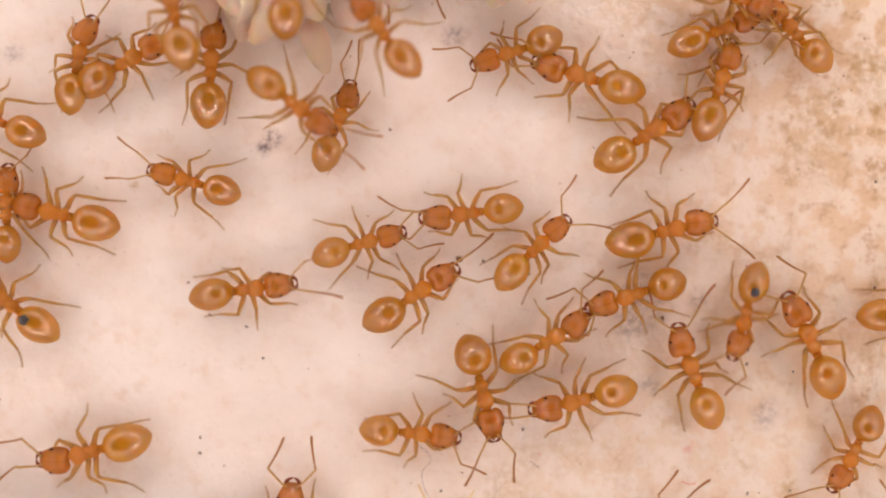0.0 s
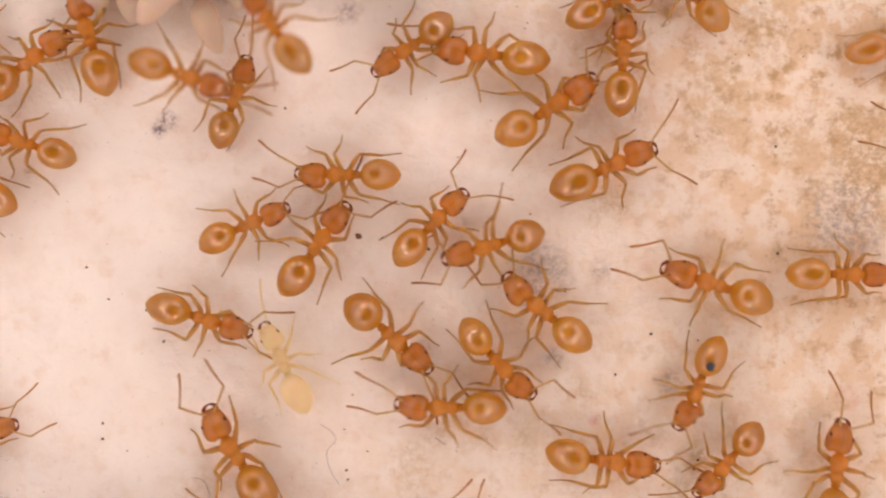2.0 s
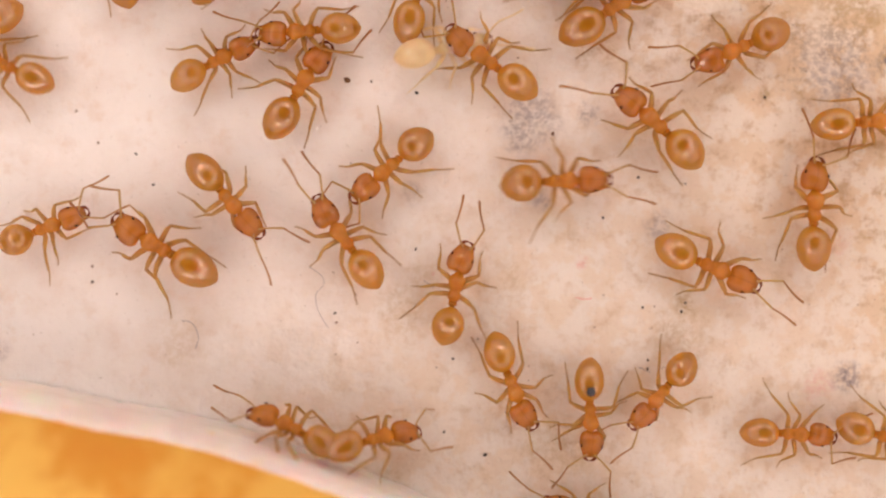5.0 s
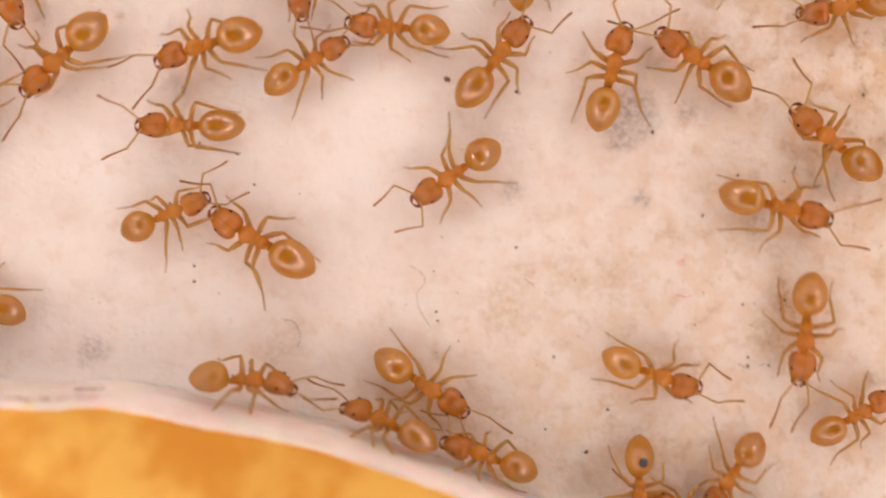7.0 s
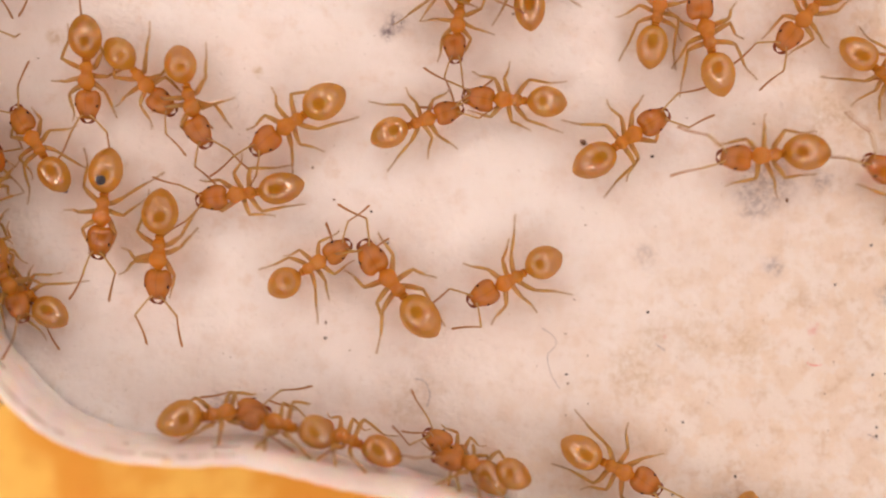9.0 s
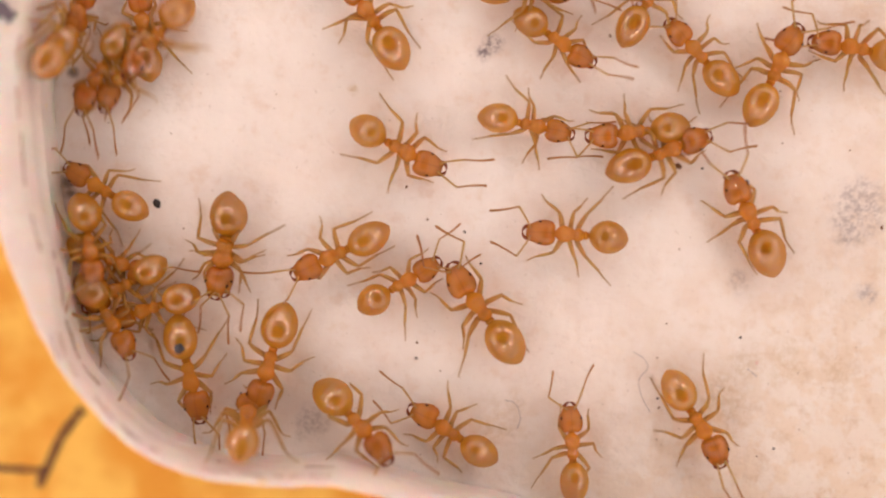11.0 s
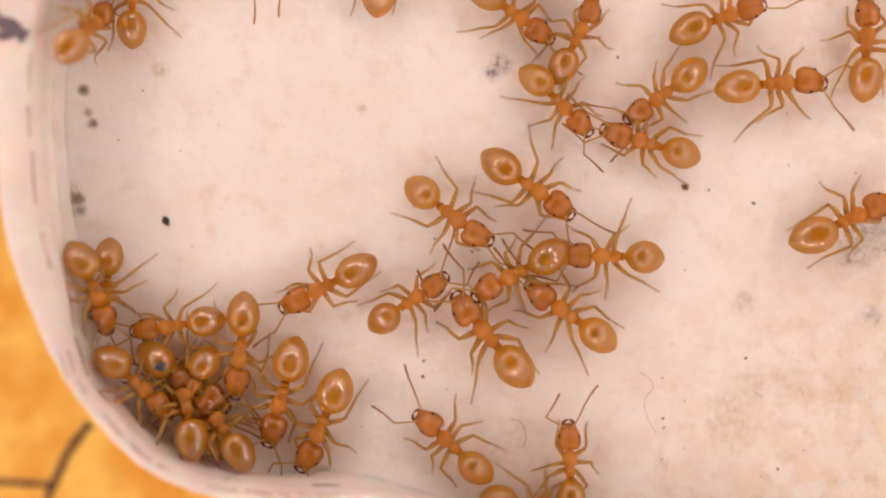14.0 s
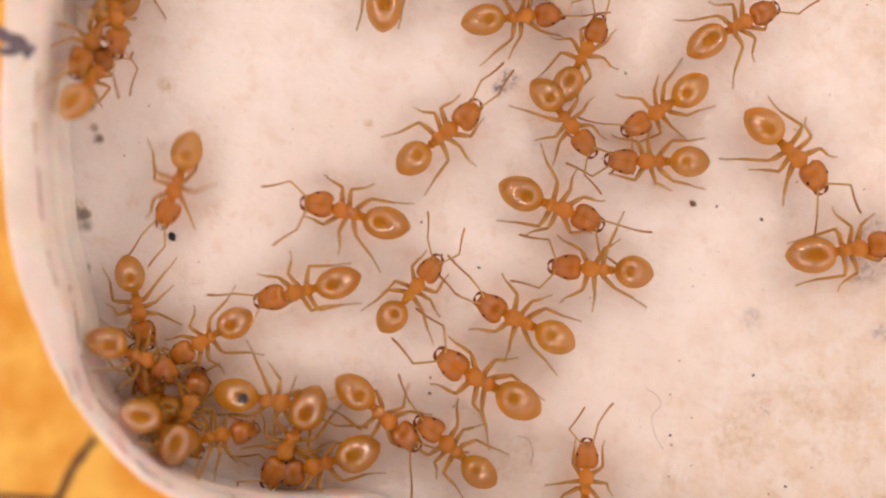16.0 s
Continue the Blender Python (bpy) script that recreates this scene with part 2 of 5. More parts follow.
GRIT = plain("dark_grit", (0.03, 0.025, 0.025), 0.7, 0.4, 5.0)
BROWN_GRIT = plain("brown_grit", (0.20, 0.10, 0.05), 0.7, 0.4, 5.0)
FIBRE = plain("grey_fibre", (0.30, 0.28, 0.32), 0.6)
SMUDGE = plain("grey_smudge", (0.16, 0.13, 0.16), 0.7, 0.5, 3.0)
RED_FIBRE = plain("red_fibre", (0.75, 0.12, 0.12), 0.6)
GRIME = plain("brown_grime", (0.30, 0.17, 0.12), 0.7, 0.5, 2.0)
RIM = rim_plastic()
CARD = card()
INK = plain("dark_ink", (0.09, 0.03, 0.02), 0.6, 0.4, 1.0)
LED = glow("led_glow", (1.0, 0.80, 0.72), 13.2)
BLACK = plain("black_metal", (0.012, 0.012, 0.012), 0.5, 0.1)
CASE = plain("white_case", (0.75, 0.75, 0.75), 0.5, 0.03)


# ---- mesh helpers: all in millimetres ----
def finish(name, bm, mat, parent=None, label="", smooth=True, at=None):
    """Links a bmesh as one mesh object, under a thing or a part if one is given."""
    bmesh.ops.recalc_face_normals(bm, faces=bm.faces)
    bmesh.ops.scale(bm, vec=(MM, MM, MM), verts=bm.verts)
    me = bpy.data.meshes.new(name)
    bm.to_mesh(me)
    bm.free()
    me.materials.append(mat)
    if smooth:
        me.shade_smooth()
    ob = new(name, me)
    if parent:
        ob.parent = parent
    if at:
        ob.location = Vector(at) * MM
    if label:
        tagged(ob, label)
    return ob


def loft(bm, rings, closed_ends=True):
    """Skins a row of rings of equal length."""
    made = [[bm.verts.new(p) for p in r] for r in rings]
    n = len(made[0])
    for a, b in zip(made, made[1:]):
        for i in range(n):
            bm.faces.new((a[i], a[(i + 1) % n], b[(i + 1) % n], b[i]))
    if closed_ends:
        bm.faces.new(made[0][::-1])
        bm.faces.new(made[-1])
    return made


def blob(bm, stations, n=16, flat=1.0):
    """A body of elliptic sections across x: rows of x, z, half width, half height."""
    rings = []
    for x, z, w, h in stations:
        rings.append([(x, w * math.cos(2 * math.pi * i / n), z + h * math.sin(2 * math.pi * i / n) * (flat if math.sin(2 * math.pi * i / n) < 0 else 1)) for i in range(n)])
    loft(bm, rings)


def smooth_rows(rows, steps=4):
    """Catmull-Rom between rows of numbers."""
    out = []
    for i in range(len(rows) - 1):
        p = [rows[max(0, i - 1)], rows[i], rows[i + 1], rows[min(len(rows) - 1, i + 2)]]
        for k in range(steps):
            u = k / steps
            out.append(tuple(0.5 * (2 * b + (c - a) * u + (2 * a - 5 * b + 4 * c - d) * u * u + (3 * b - a - 3 * c + d) * u ** 3) for a, b, c, d in zip(*p)))
    out.append(tuple(rows[-1]))
    return out


def tube(bm, rows, n=7, steps=3):
    """A limb through rows of x, y, z, radius."""
    rows = smooth_rows(rows, steps)
    rings = []
    for i, (x, y, z, r) in enumerate(rows):
        a, b = Vector(rows[max(0, i - 1)][:3]), Vector(rows[min(len(rows) - 1, i + 1)][:3])
        d = (b - a).normalized()
        u = d.cross(Vector((0.13, 0.21, 0.97))).normalized()
        v = d.cross(u)
        rings.append([Vector((x, y, z)) + max(r, 0.004) * (math.cos(2 * math.pi * k / n) * u + math.sin(2 * math.pi * k / n) * v) for k in range(n)])
    loft(bm, rings)


def pebble(bm, at, size, seed, n=2):
    made = bmesh.ops.create_icosphere(bm, subdivisions=n, radius=1.0)["verts"]
    for v in made:
        k = 1 + 0.45 * noise.noise(v.co * 1.3 + Vector((seed * 3.7, seed, 0)))
        v.co = Vector((v.co.x * size[0] * k, v.co.y * size[1] * k, v.co.z * size[2] * k)) + Vector(at)


# ---- the tray: its outline runs round a plaster floor ----
OUTLINE = [(-27.4, 8.0), (-27.0, 2.7), (-26.1, -0.35), (-24.65, -3.05), (-23.1, -4.9), (-21.4, -6.2), (-19.3, -6.88), (-17.0, -7.0), (-15.0, -7.0),
           (-13.4, -7.26), (-12.1, -7.62), (-9.0, -8.2), (-5.2, -9.35), (-2.7, -10.3), (4.0, -13.0), (14.0, -15.5), (23.0, -14.0),
           (28.5, -7.0), (30.5, 4.0), (29.0, 16.0), (22.0, 25.0), (8.0, 29.0), (-9.0, 28.0), (-21.0, 24.0), (-26.5, 16.0)]


def outline():
    k = len(OUTLINE)
    out = []
    for i in range(k):
        p = [OUTLINE[(i + j) % k] for j in (-1, 0, 1, 2)]
        for s in range(10):
            u = s / 10
            out.append(Vector([0.5 * (2 * b + (c - a) * u + (2 * a - 5 * b + 4 * c - d) * u * u + (3 * b - a - 3 * c + d) * u ** 3) for a, b, c, d in zip(*p)]))
    return out


EDGE = outline()
NORMAL = []
for i in range(len(EDGE)):
    d = EDGE[(i + 1) % len(EDGE)] - EDGE[i - 1]
    NORMAL.append(Vector((-d.y, d.x)).normalized())


def build_floor():
    bm = bmesh.new()
    centre = Vector((0.0, 6.0))
    rings = []
    for j in range(60):
        f = (j + 1) / 60
        ring = []
        for p, nrm in zip(EDGE, NORMAL):
            q = centre + (p + nrm * 0.55 - centre) * f
            z = 0.045 * noise.noise(Vector((q.x * 0.5, q.y * 0.5, 3))) + 0.02 * noise.noise(Vector((q.x * 2, q.y * 2, 9)))
            z += 0.45 * max(0, (f - 0.955) / 0.045) ** 2
            ring.append((q.x, q.y, z))
        rings.append(ring)
    loft(bm, rings, False)
    n = len(EDGE)
    bm.verts.ensure_lookup_table()
    bm.faces.new([bm.verts[i] for i in range(n)])
    low = [[(x, y, z) for x, y, z in rings[-1]], [(x, y, -1.5) for x, y, z in rings[-1]]]
    loft(bm, low, False)
    bm.verts.ensure_lookup_table()
    bm.faces.new([bm.verts[i] for i in range(len(bm.verts) - n, len(bm.verts))])
    bmesh.ops.remove_doubles(bm, verts=bm.verts, dist=0.0005)
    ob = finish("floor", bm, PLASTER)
    return tagged(ob, "white plaster nest floor with tan damp stains and painted shade", "floor", kind="structure")


def lip(p):
    """How far the lip's inner edge stands in from the outer edge: wider on the long side."""
    u = max(0.0, min(1.0, (-24.3 - p.x) / 2.4))
    return 0.45 + 0.85 * u * u * (3 - 2 * u)


def build_rim():
    """The tray's wall: an inner side with two fine ridges, a flat lip and an outer side."""
    bm = bmesh.new()
    rings = []
    for p, nrm in zip(EDGE, NORMAL):
        wob = 0.08 * noise.noise(Vector((p.x * 0.6, p.y * 0.6, 0))) + 0.05 * noise.noise(Vector((p.x * 2.1, p.y * 2.1, 5)))
        k = lip(p)
        profile = ((k + 0.24, -0.3), (k + 0.22, 0.4), (k + 0.16, 1.2), (k + 0.20, 1.30), (k + 0.14, 1.42), (k + 0.09, 2.15), (k + 0.13, 2.25), (k + 0.06, 2.38),
                   (k + 0.01, 2.80), (k - 0.05, 2.92), (k - 0.15, 2.96), (k * 0.5, 3.0), (0.16, 2.97), (0.04, 2.88), (-0.02, 2.65), (0.0, 1.5), (-0.05, 0.5), (-0.05, -3.6))
        rings.append([(p.x + nrm.x * (d + wob), p.y + nrm.y * (d + wob), z + 0.5 * wob) for d, z in profile])
    rings.append(rings[0])
    loft(bm, rings, False)
    bmesh.ops.remove_doubles(bm, verts=bm.verts, dist=0.0005)
    rim = tagged(finish("tray_rim", bm, RIM), "milky white plastic tray rim with a worn lip", "tray", kind="structure")
    # broken brown grime along the lip's inner edge and the ridge below it
    rng = random.Random(8)
    near = [i for i in range(len(EDGE)) if EDGE[i].x < -15 and EDGE[i].y < 12]
    for dd, z, chance in ((-0.04, 2.935, 0.62), (0.14, 2.27, 0.4), (-0.30, 2.985, 0.16)):
        i = 0
        while i < len(near) - 6:
            n = rng.randint(2, 6)
            if rng.random() < chance:
                rows = []
                for j in near[i:i + n]:
                    p, nrm = EDGE[j], NORMAL[j]
                    wob = 0.08 * noise.noise(Vector((p.x * 0.6, p.y * 0.6, 0))) + 0.05 * noise.noise(Vector((p.x * 2.1, p.y * 2.1, 5)))
                    d = lip(p) + dd + wob
                    rows.append((p.x + nrm.x * d, p.y + nrm.y * d, z + 0.5 * wob, rng.uniform(0.012, 0.034)))
                bm = bmesh.new()
                tube(bm, rows, 6, 4)
                finish("grime_line", bm, GRIME, rim)
            i += n
    return rim


CARD_Z = -3.4


def build_table():
    bm = bmesh.new()
    # one sheet with a hole where the tray stands
    rings = [[(p.x + nrm.x * 0.1, p.y + nrm.y * 0.1, CARD_Z) for p, nrm in zip(EDGE, NORMAL)]]
    for k, grow in enumerate((1.15, 1.5, 2.5, 5)):
        rings.append([(p.x * grow, (p.y - 6) * grow + 6, CARD_Z) for p in EDGE])
    rings.append([(x, y, CARD_Z - 8) for x, y, z in rings[-1]])
    loft(bm, rings, False)
    ob = finish("tabletop", bm, CARD)
    return tagged(ob, "orange card surface round the tray", "tabletop", kind="structure")


def pen_line(points, width, z=None, mat=INK, label="dark brown ink line drawn on the orange card"):
    bm = bmesh.new()
    z = CARD_Z + 0.02 if z is None else z
    rows = smooth_rows([(x, y, z, width) for x, y in points], 6)
    tube(bm, [(x, y, h, w * (0.8 + 0.4 * noise.noise(Vector((x * 3, y * 3, 1))))) for x, y, h, w in rows], 6, 1)
    for v in bm.verts:
        v.co.z = z + (v.co.z - z) * 0.08
    return tagged(finish("pen_line", bm, mat), label, "ink line", "ink lines by the tray")


build_floor()
build_rim()
build_table()


# ---- the lamp: a ring of diodes round the lens ----
def build_ring():
    ring = tagged(new("ring_light"), "white ring light with glowing diode bars", "ring light")
    bm = bmesh.new()
    rings = []
    for i in range(96):
        a = 2 * math.pi * i / 96
        rings.append([(r * math.cos(a), r * math.sin(a), z) for r, z in ((60.5, 4.0), (60, 9), (76, 9), (76, -6), (74.5, -6), (71.5, 2))])
    rings.append(rings[0])
    loft(bm, rings, False)
    bmesh.ops.remove_doubles(bm, verts=bm.verts, dist=0.001)
    finish("housing", bm, CASE, ring)
    # the black lens barrel behind it
    bm = bmesh.new()
    rings = [[(r * math.cos(2 * math.pi * i / 48), r * math.sin(2 * math.pi * i / 48), z) for i in range(48)] for r, z in ((1, 3.5), (20, 4), (33, 5), (37, 6), (38, 8), (38, 70), (36, 72))]
    loft(bm, rings)
    finish("lens_barrel", bm, BLACK, ring, "black lens barrel")
    bm = bmesh.new()
    bmesh.ops.create_cube(bm, size=1.0)
    bmesh.ops.scale(bm, vec=(4.6, 4.6, 1.0), verts=bm.verts)
    for v in bm.verts:
        if v.co.z > 0:
            v.co.x, v.co.y = v.co.x * 0.9, v.co.y * 0.85
    bmesh.ops.delete(bm, geom=[f for f in bm.faces if f.normal.z > 0.9], context="FACES")
    first = finish("diode", bm, LED, ring)
    for i in range(48):
        a = 360 * i / 48
        m = pose(0, 0, 0, 0, 0, a) @ Matrix.Translation((0.0655, 0, -0.0005)) @ pose(0, 0, 0, 0, 57, 0)
        if i:
            first = first.copy()
            scene.collection.objects.link(first)
        first.matrix_basis = m
    return ring


RING = build_ring()


# ---- the worker ants ----
def build_leg(slot, parent):
    side = 1 if slot % 2 else -1
    kind = slot // 2
    bm = bmesh.new()
    if kind == 0:
        rows = [(0, 0, 0, 0.075), (0.10, 0.12, -0.06, 0.076), (0.24, 0.34, 0.14, 0.070), (0.36, 0.51, 0.20, 0.048), (0.40, 0.54, 0.19, 0.046), (0.62, 0.57, -0.08, 0.054), (0.84, 0.58, -0.40, 0.044), (0.90, 0.58, -0.46, 0.032), (1.06, 0.61, -0.60, 0.026), (1.28, 0.68, -0.63, 0.020)]
    elif kind == 1:
        rows = [(0, 0, 0, 0.070), (0.04, 0.14, -0.06, 0.070), (0.06, 0.42, 0.20, 0.064), (0.06, 0.64, 0.28, 0.044), (0.04, 0.67, 0.26, 0.043), (-0.07, 0.80, -0.04, 0.050), (-0.17, 0.93, -0.40, 0.040), (-0.19, 0.96, -0.46, 0.029), (-0.24, 1.06, -0.60, 0.024), (-0.33, 1.26, -0.63, 0.019)]
    else:
        rows = [(0, 0, 0, 0.070), (-0.06, 0.14, -0.05, 0.072), (-0.20, 0.40, 0.28, 0.066), (-0.34, 0.60, 0.38, 0.046), (-0.38, 0.63, 0.36, 0.045), (-0.68, 0.69, 0.04, 0.053), (-1.00, 0.75, -0.38, 0.042), (-1.06, 0.77, -0.45, 0.030), (-1.24, 0.83, -0.60, 0.025), (-1.62, 0.95, -0.63, 0.019)]
    grow = (1.0, 1.14, 1.14)[kind]
    knee = rows[4]
    upper = [(x, y * side, z, r * (1.42 - 0.05 * i)) for i, (x, y, z, r) in enumerate(rows[:5])]
    tube(bm, upper, 7, 2)
    at = ((0.40, 0.17), (0.14, 0.17), (-0.10, 0.17))[kind]
    leg = finish("leg", bm, LIMB, parent, at=(at[0], at[1] * side, 0.65))
    leg["slot"] = slot
    # the shin and foot, from the knee on
    bm = bmesh.new()
    tube(bm, [((x - knee[0]) * grow, (y - knee[1]) * grow * side, z - knee[2], r * (1.22 - 0.03 * i)) for i, (x, y, z, r) in enumerate(rows[3:])], 7, 2)
    shin = finish("shin", bm, SHIN, leg, at=(knee[0], knee[1] * side, knee[2]))
    shin["slot"] = 30 + slot
    return leg


def build_feeler(side, parent):
    bm = bmesh.new()
    tube(bm, [(0, 0, 0, 0.045), (0.14, 0.16 * side, 0.05, 0.035), (0.50, 0.46 * side, 0.06, 0.038), (0.68, 0.60 * side, 0.02, 0.040)], 7, 3)
    base = finish("antenna", bm, LIMB, parent, at=(0.42, 0.13 * side, 0.10))
    bm = bmesh.new()
    rows = [(0, 0, 0, 0.036)]
    for k in range(1, 11):
        u = k / 10
        rows.append((0.98 * u + 0.05 * math.sin(u * 3), -0.12 * side * u * (1 - u), -0.22 * u - 0.05 * math.sin(u * 3), 0.030 + 0.020 * u))
        rows.append((0.98 * (u + 0.05) + 0.05 * math.sin(u * 3), -0.12 * side * u * (1 - u), -0.22 * u - 0.05 * math.sin(u * 3), 0.025 + 0.017 * u))
    rows.append((1.10, 0, -0.27, 0.010))
    tube(bm, rows, 7, 1)
    tip = finish("antenna_tip", bm, FEELER, parent, "brown ringed antenna tip", at=(1.10, 0.73 * side, 0.12))
    base["slot"], tip["slot"] = (10, 12) if side > 0 else (11, 13)


def build_worker(skin=None):
    ant = new("ant")
    # gaster: pointed egg with slightly stepped plates
    bm = bmesh.new()
    rows = [(0.72, -0.08, 0.06, 0.06), (0.67, -0.05, 0.20, 0.19), (0.54, 0.05, 0.38, 0.40), (0.32, 0.07, 0.54, 0.54), (0.05, 0.05, 0.625, 0.58),
            (-0.22, 0.01, 0.62, 0.55), (-0.48, -0.04, 0.55, 0.46), (-0.70, -0.09, 0.43, 0.35), (-0.86, -0.13, 0.27, 0.21), (-0.95, -0.16, 0.13, 0.10), (-0.99, -0.18, 0.03, 0.03)]
    fine = []
    for x, z, w, h in smooth_rows(rows, 6):
        k = 1.0
        for cut in (0.14, -0.22, -0.52, -0.76):
            k -= 0.018 * math.exp(-((x - cut) / 0.025) ** 2)
        fine.append((x, z, w * k * 0.97, h * k))
    blob(bm, fine, 32)
    gaster = finish("gaster", bm, skin or GASTER, ant, at=(-1.15, 0, 0.74))
    gaster["slot"] = 20
    bm = bmesh.new()
    blob(bm, smooth_rows([(-0.56, -0.10, 0.06, 0.05), (-0.49, -0.06, 0.13, 0.12), (-0.41, 0.03, 0.16, 0.22), (-0.33, -0.03, 0.14, 0.14), (-0.24, -0.06, 0.12, 0.10)], 3), 12)
    finish("petiole", bm, skin or THORAX, ant, at=(0, 0, 0.72))
    bm = bmesh.new()
    blob(bm, smooth_rows([(-0.36, -0.06, 0.06, 0.06), (-0.30, 0.0, 0.17, 0.18), (-0.15, 0.07, 0.235, 0.24), (0.00, 0.03, 0.20, 0.19), (0.08, 0.03, 0.205, 0.19), (0.13, 0.05, 0.21, 0.21),
                          (0.22, 0.12, 0.255, 0.25), (0.40, 0.13, 0.31, 0.29), (0.56, 0.08, 0.27, 0.25), (0.68, 0.01, 0.15, 0.15), (0.78, -0.02, 0.08, 0.08)], 3), 18)
    finish("thorax", bm, skin or THORAX, ant, at=(0, 0, 0.74))
    bm = bmesh.new()
    blob(bm, smooth_rows([(-0.53, 0, 0.08, 0.06), (-0.50, 0, 0.26, 0.15), (-0.41, 0.02, 0.395, 0.25), (-0.24, 0.04, 0.465, 0.32), (-0.02, 0.03, 0.470, 0.33),
                          (0.18, -0.01, 0.415, 0.28), (0.36, -0.06, 0.335, 0.20), (0.49, -0.10, 0.265, 0.13), (0.55, -0.12, 0.17, 0.06)], 5), 28)
    for v in bm.verts:
        if v.co.x < -0.2:
            v.co.x += 0.06 * max(0.0, 1 - (v.co.y / 0.22) ** 2) * min(1.0, (-0.2 - v.co.x) / 0.3)
    head = finish("head", bm, skin or HEAD, ant, at=(1.22, 0, 0.74))
    head["slot"] = 21
    for side in (1, -1):
        bm = bmesh.new()
        bmesh.ops.create_uvsphere(bm, u_segments=10, v_segments=7, radius=1.0)
        bmesh.ops.scale(bm, vec=(0.065, 0.030, 0.055), verts=bm.verts)
        bmesh.ops.rotate(bm, matrix=Matrix.Rotation(radians(22 * side), 3, "X"), verts=bm.verts)
        finish("eye", bm, DARK, head, "black eye", at=(0.08, 0.40 * side, 0.20))
        bm = bmesh.new()
        tube(bm, [(-0.04, 0.0, 0, 0.080), (0.08, 0.03 * side, -0.01, 0.075), (0.17, -0.02 * side, -0.02, 0.062), (0.23, -0.11 * side, -0.03, 0.040), (0.24, -0.20 * side, -0.04, 0.012)], 7, 3)
        finish("mandible", bm, JAW, head, "dark brown mandible", at=(0.45, 0.19 * side, -0.12))
        build_feeler(side, head)
    for slot in range(6):
        build_leg(slot, ant)
    return ant


WORKER_LABEL = "amber yellow worker ant with a glossy gaster"
worker = tagged(build_worker(), WORKER_LABEL + " on white plaster", "ant", "worker ants")
callow = tagged(build_worker(PALE), "pale straw-coloured young ant on white plaster", "ant")
for o in callow.children_recursive:
    if o.name.split(".")[0] in ("leg", "shin", "antenna", "antenna_tip"):
        o.data.materials[0] = PALE


def swing(ob, m, size):
    """Poses an ant's head, gaster, legs and feelers in its own way."""
    for o in ob.children_recursive:
        s = o.get("slot", -1)
        if s < 0:
            continue
        if s < 6:
            o.rotation_euler.z = radians(random.uniform(-20, 20))
        elif s in (10, 11):
            o["turn"] = random.uniform(-28, 22) * (1 if s == 10 else -1)
            o.rotation_euler.z = radians(o["turn"])
        elif s >= 30:
            o.rotation_euler.z = radians(random.uniform(-30, 30))
        elif s == 20:
            o.rotation_euler.z = radians(random.uniform(-9, 9))
            o.scale = (random.uniform(0.84, 1.04), random.uniform(0.94, 1.07), 1)
        elif s == 21:
            o.rotation_euler.z = radians(random.uniform(-14, 14))
    for o in ob.children_recursive:
        s = o.get("slot", -1)
        if s in (12, 13):
            base = next(c for c in o.parent.children if c.get("slot", -1) == s - 2)
            side = 1 if s == 12 else -1
            o.location = base.location + Matrix.Rotation(base.rotation_euler.z, 3, "Z") @ (Vector((0.68, 0.60 * side, 0.02)) * MM)
            o.rotation_euler.z = radians(random.uniform(-26, 38) * side)
    ob.scale = (size, size, size)


def another(size, full=False):
    a = copy_thing(worker, place(0, 0, 0))
    swing(a, None, size)
    if full:
        bm = bmesh.new()
        pebble(bm, (0, 0, 0), (0.20, 0.20, 0.05), 4)
        g = next(c for c in a.children if c.get("slot", -1) == 20)
        finish("gut_spot", bm, GUT, g, "dark crop showing through the gaster", at=(0.26, 0.02, 0.615))
    return a


# ---- brood pile and debris ----
def build_brood(x, y, z, yaw, length, fat, tilt=0.0):
    bm = bmesh.new()
    rows = []
    for k in range(13):
        u = k / 12
        r = fat * math.sin(math.pi * min(0.985, max(0.015, u))) ** 0.42 * (0.86 + 0.25 * u) * (1 + 0.03 * math.cos(k * 3.1))
        rows.append((length * (u - 0.5), 0.12 * length * math.sin(math.pi * u), r, r))
    blob(bm, rows, 14)
    ob = finish("larva", bm, BROOD)
    ob.matrix_basis = pose(x * MM, y * MM, z * MM, 0, tilt, yaw)
    return tagged(ob, "cream white larva lying in the brood pile", "larva", "brood pile")


def crumb(x, y, size, mat, seed, label):
    bm = bmesh.new()
    pebble(bm, (0, 0, 0), (size, size * 0.75, size * 0.5), seed, 2)
    ob = finish("crumb", bm, mat)
    ob.matrix_basis = pose(x * MM, y * MM, size * 0.3 * MM, 0, 0, seed * 37)
    return tagged(ob, label, "crumb", "crumbs on the plaster")


def hair(points, mat, label, r=0.009):
    bm = bmesh.new()
    tube(bm, [(x, y, 0.06 + 0.03 * math.sin(i * 2), r) for i, (x, y) in enumerate(points)], 6, 6)
    return tagged(finish("fibre", bm, mat), label, "fibre", "loose fibres on the plaster")


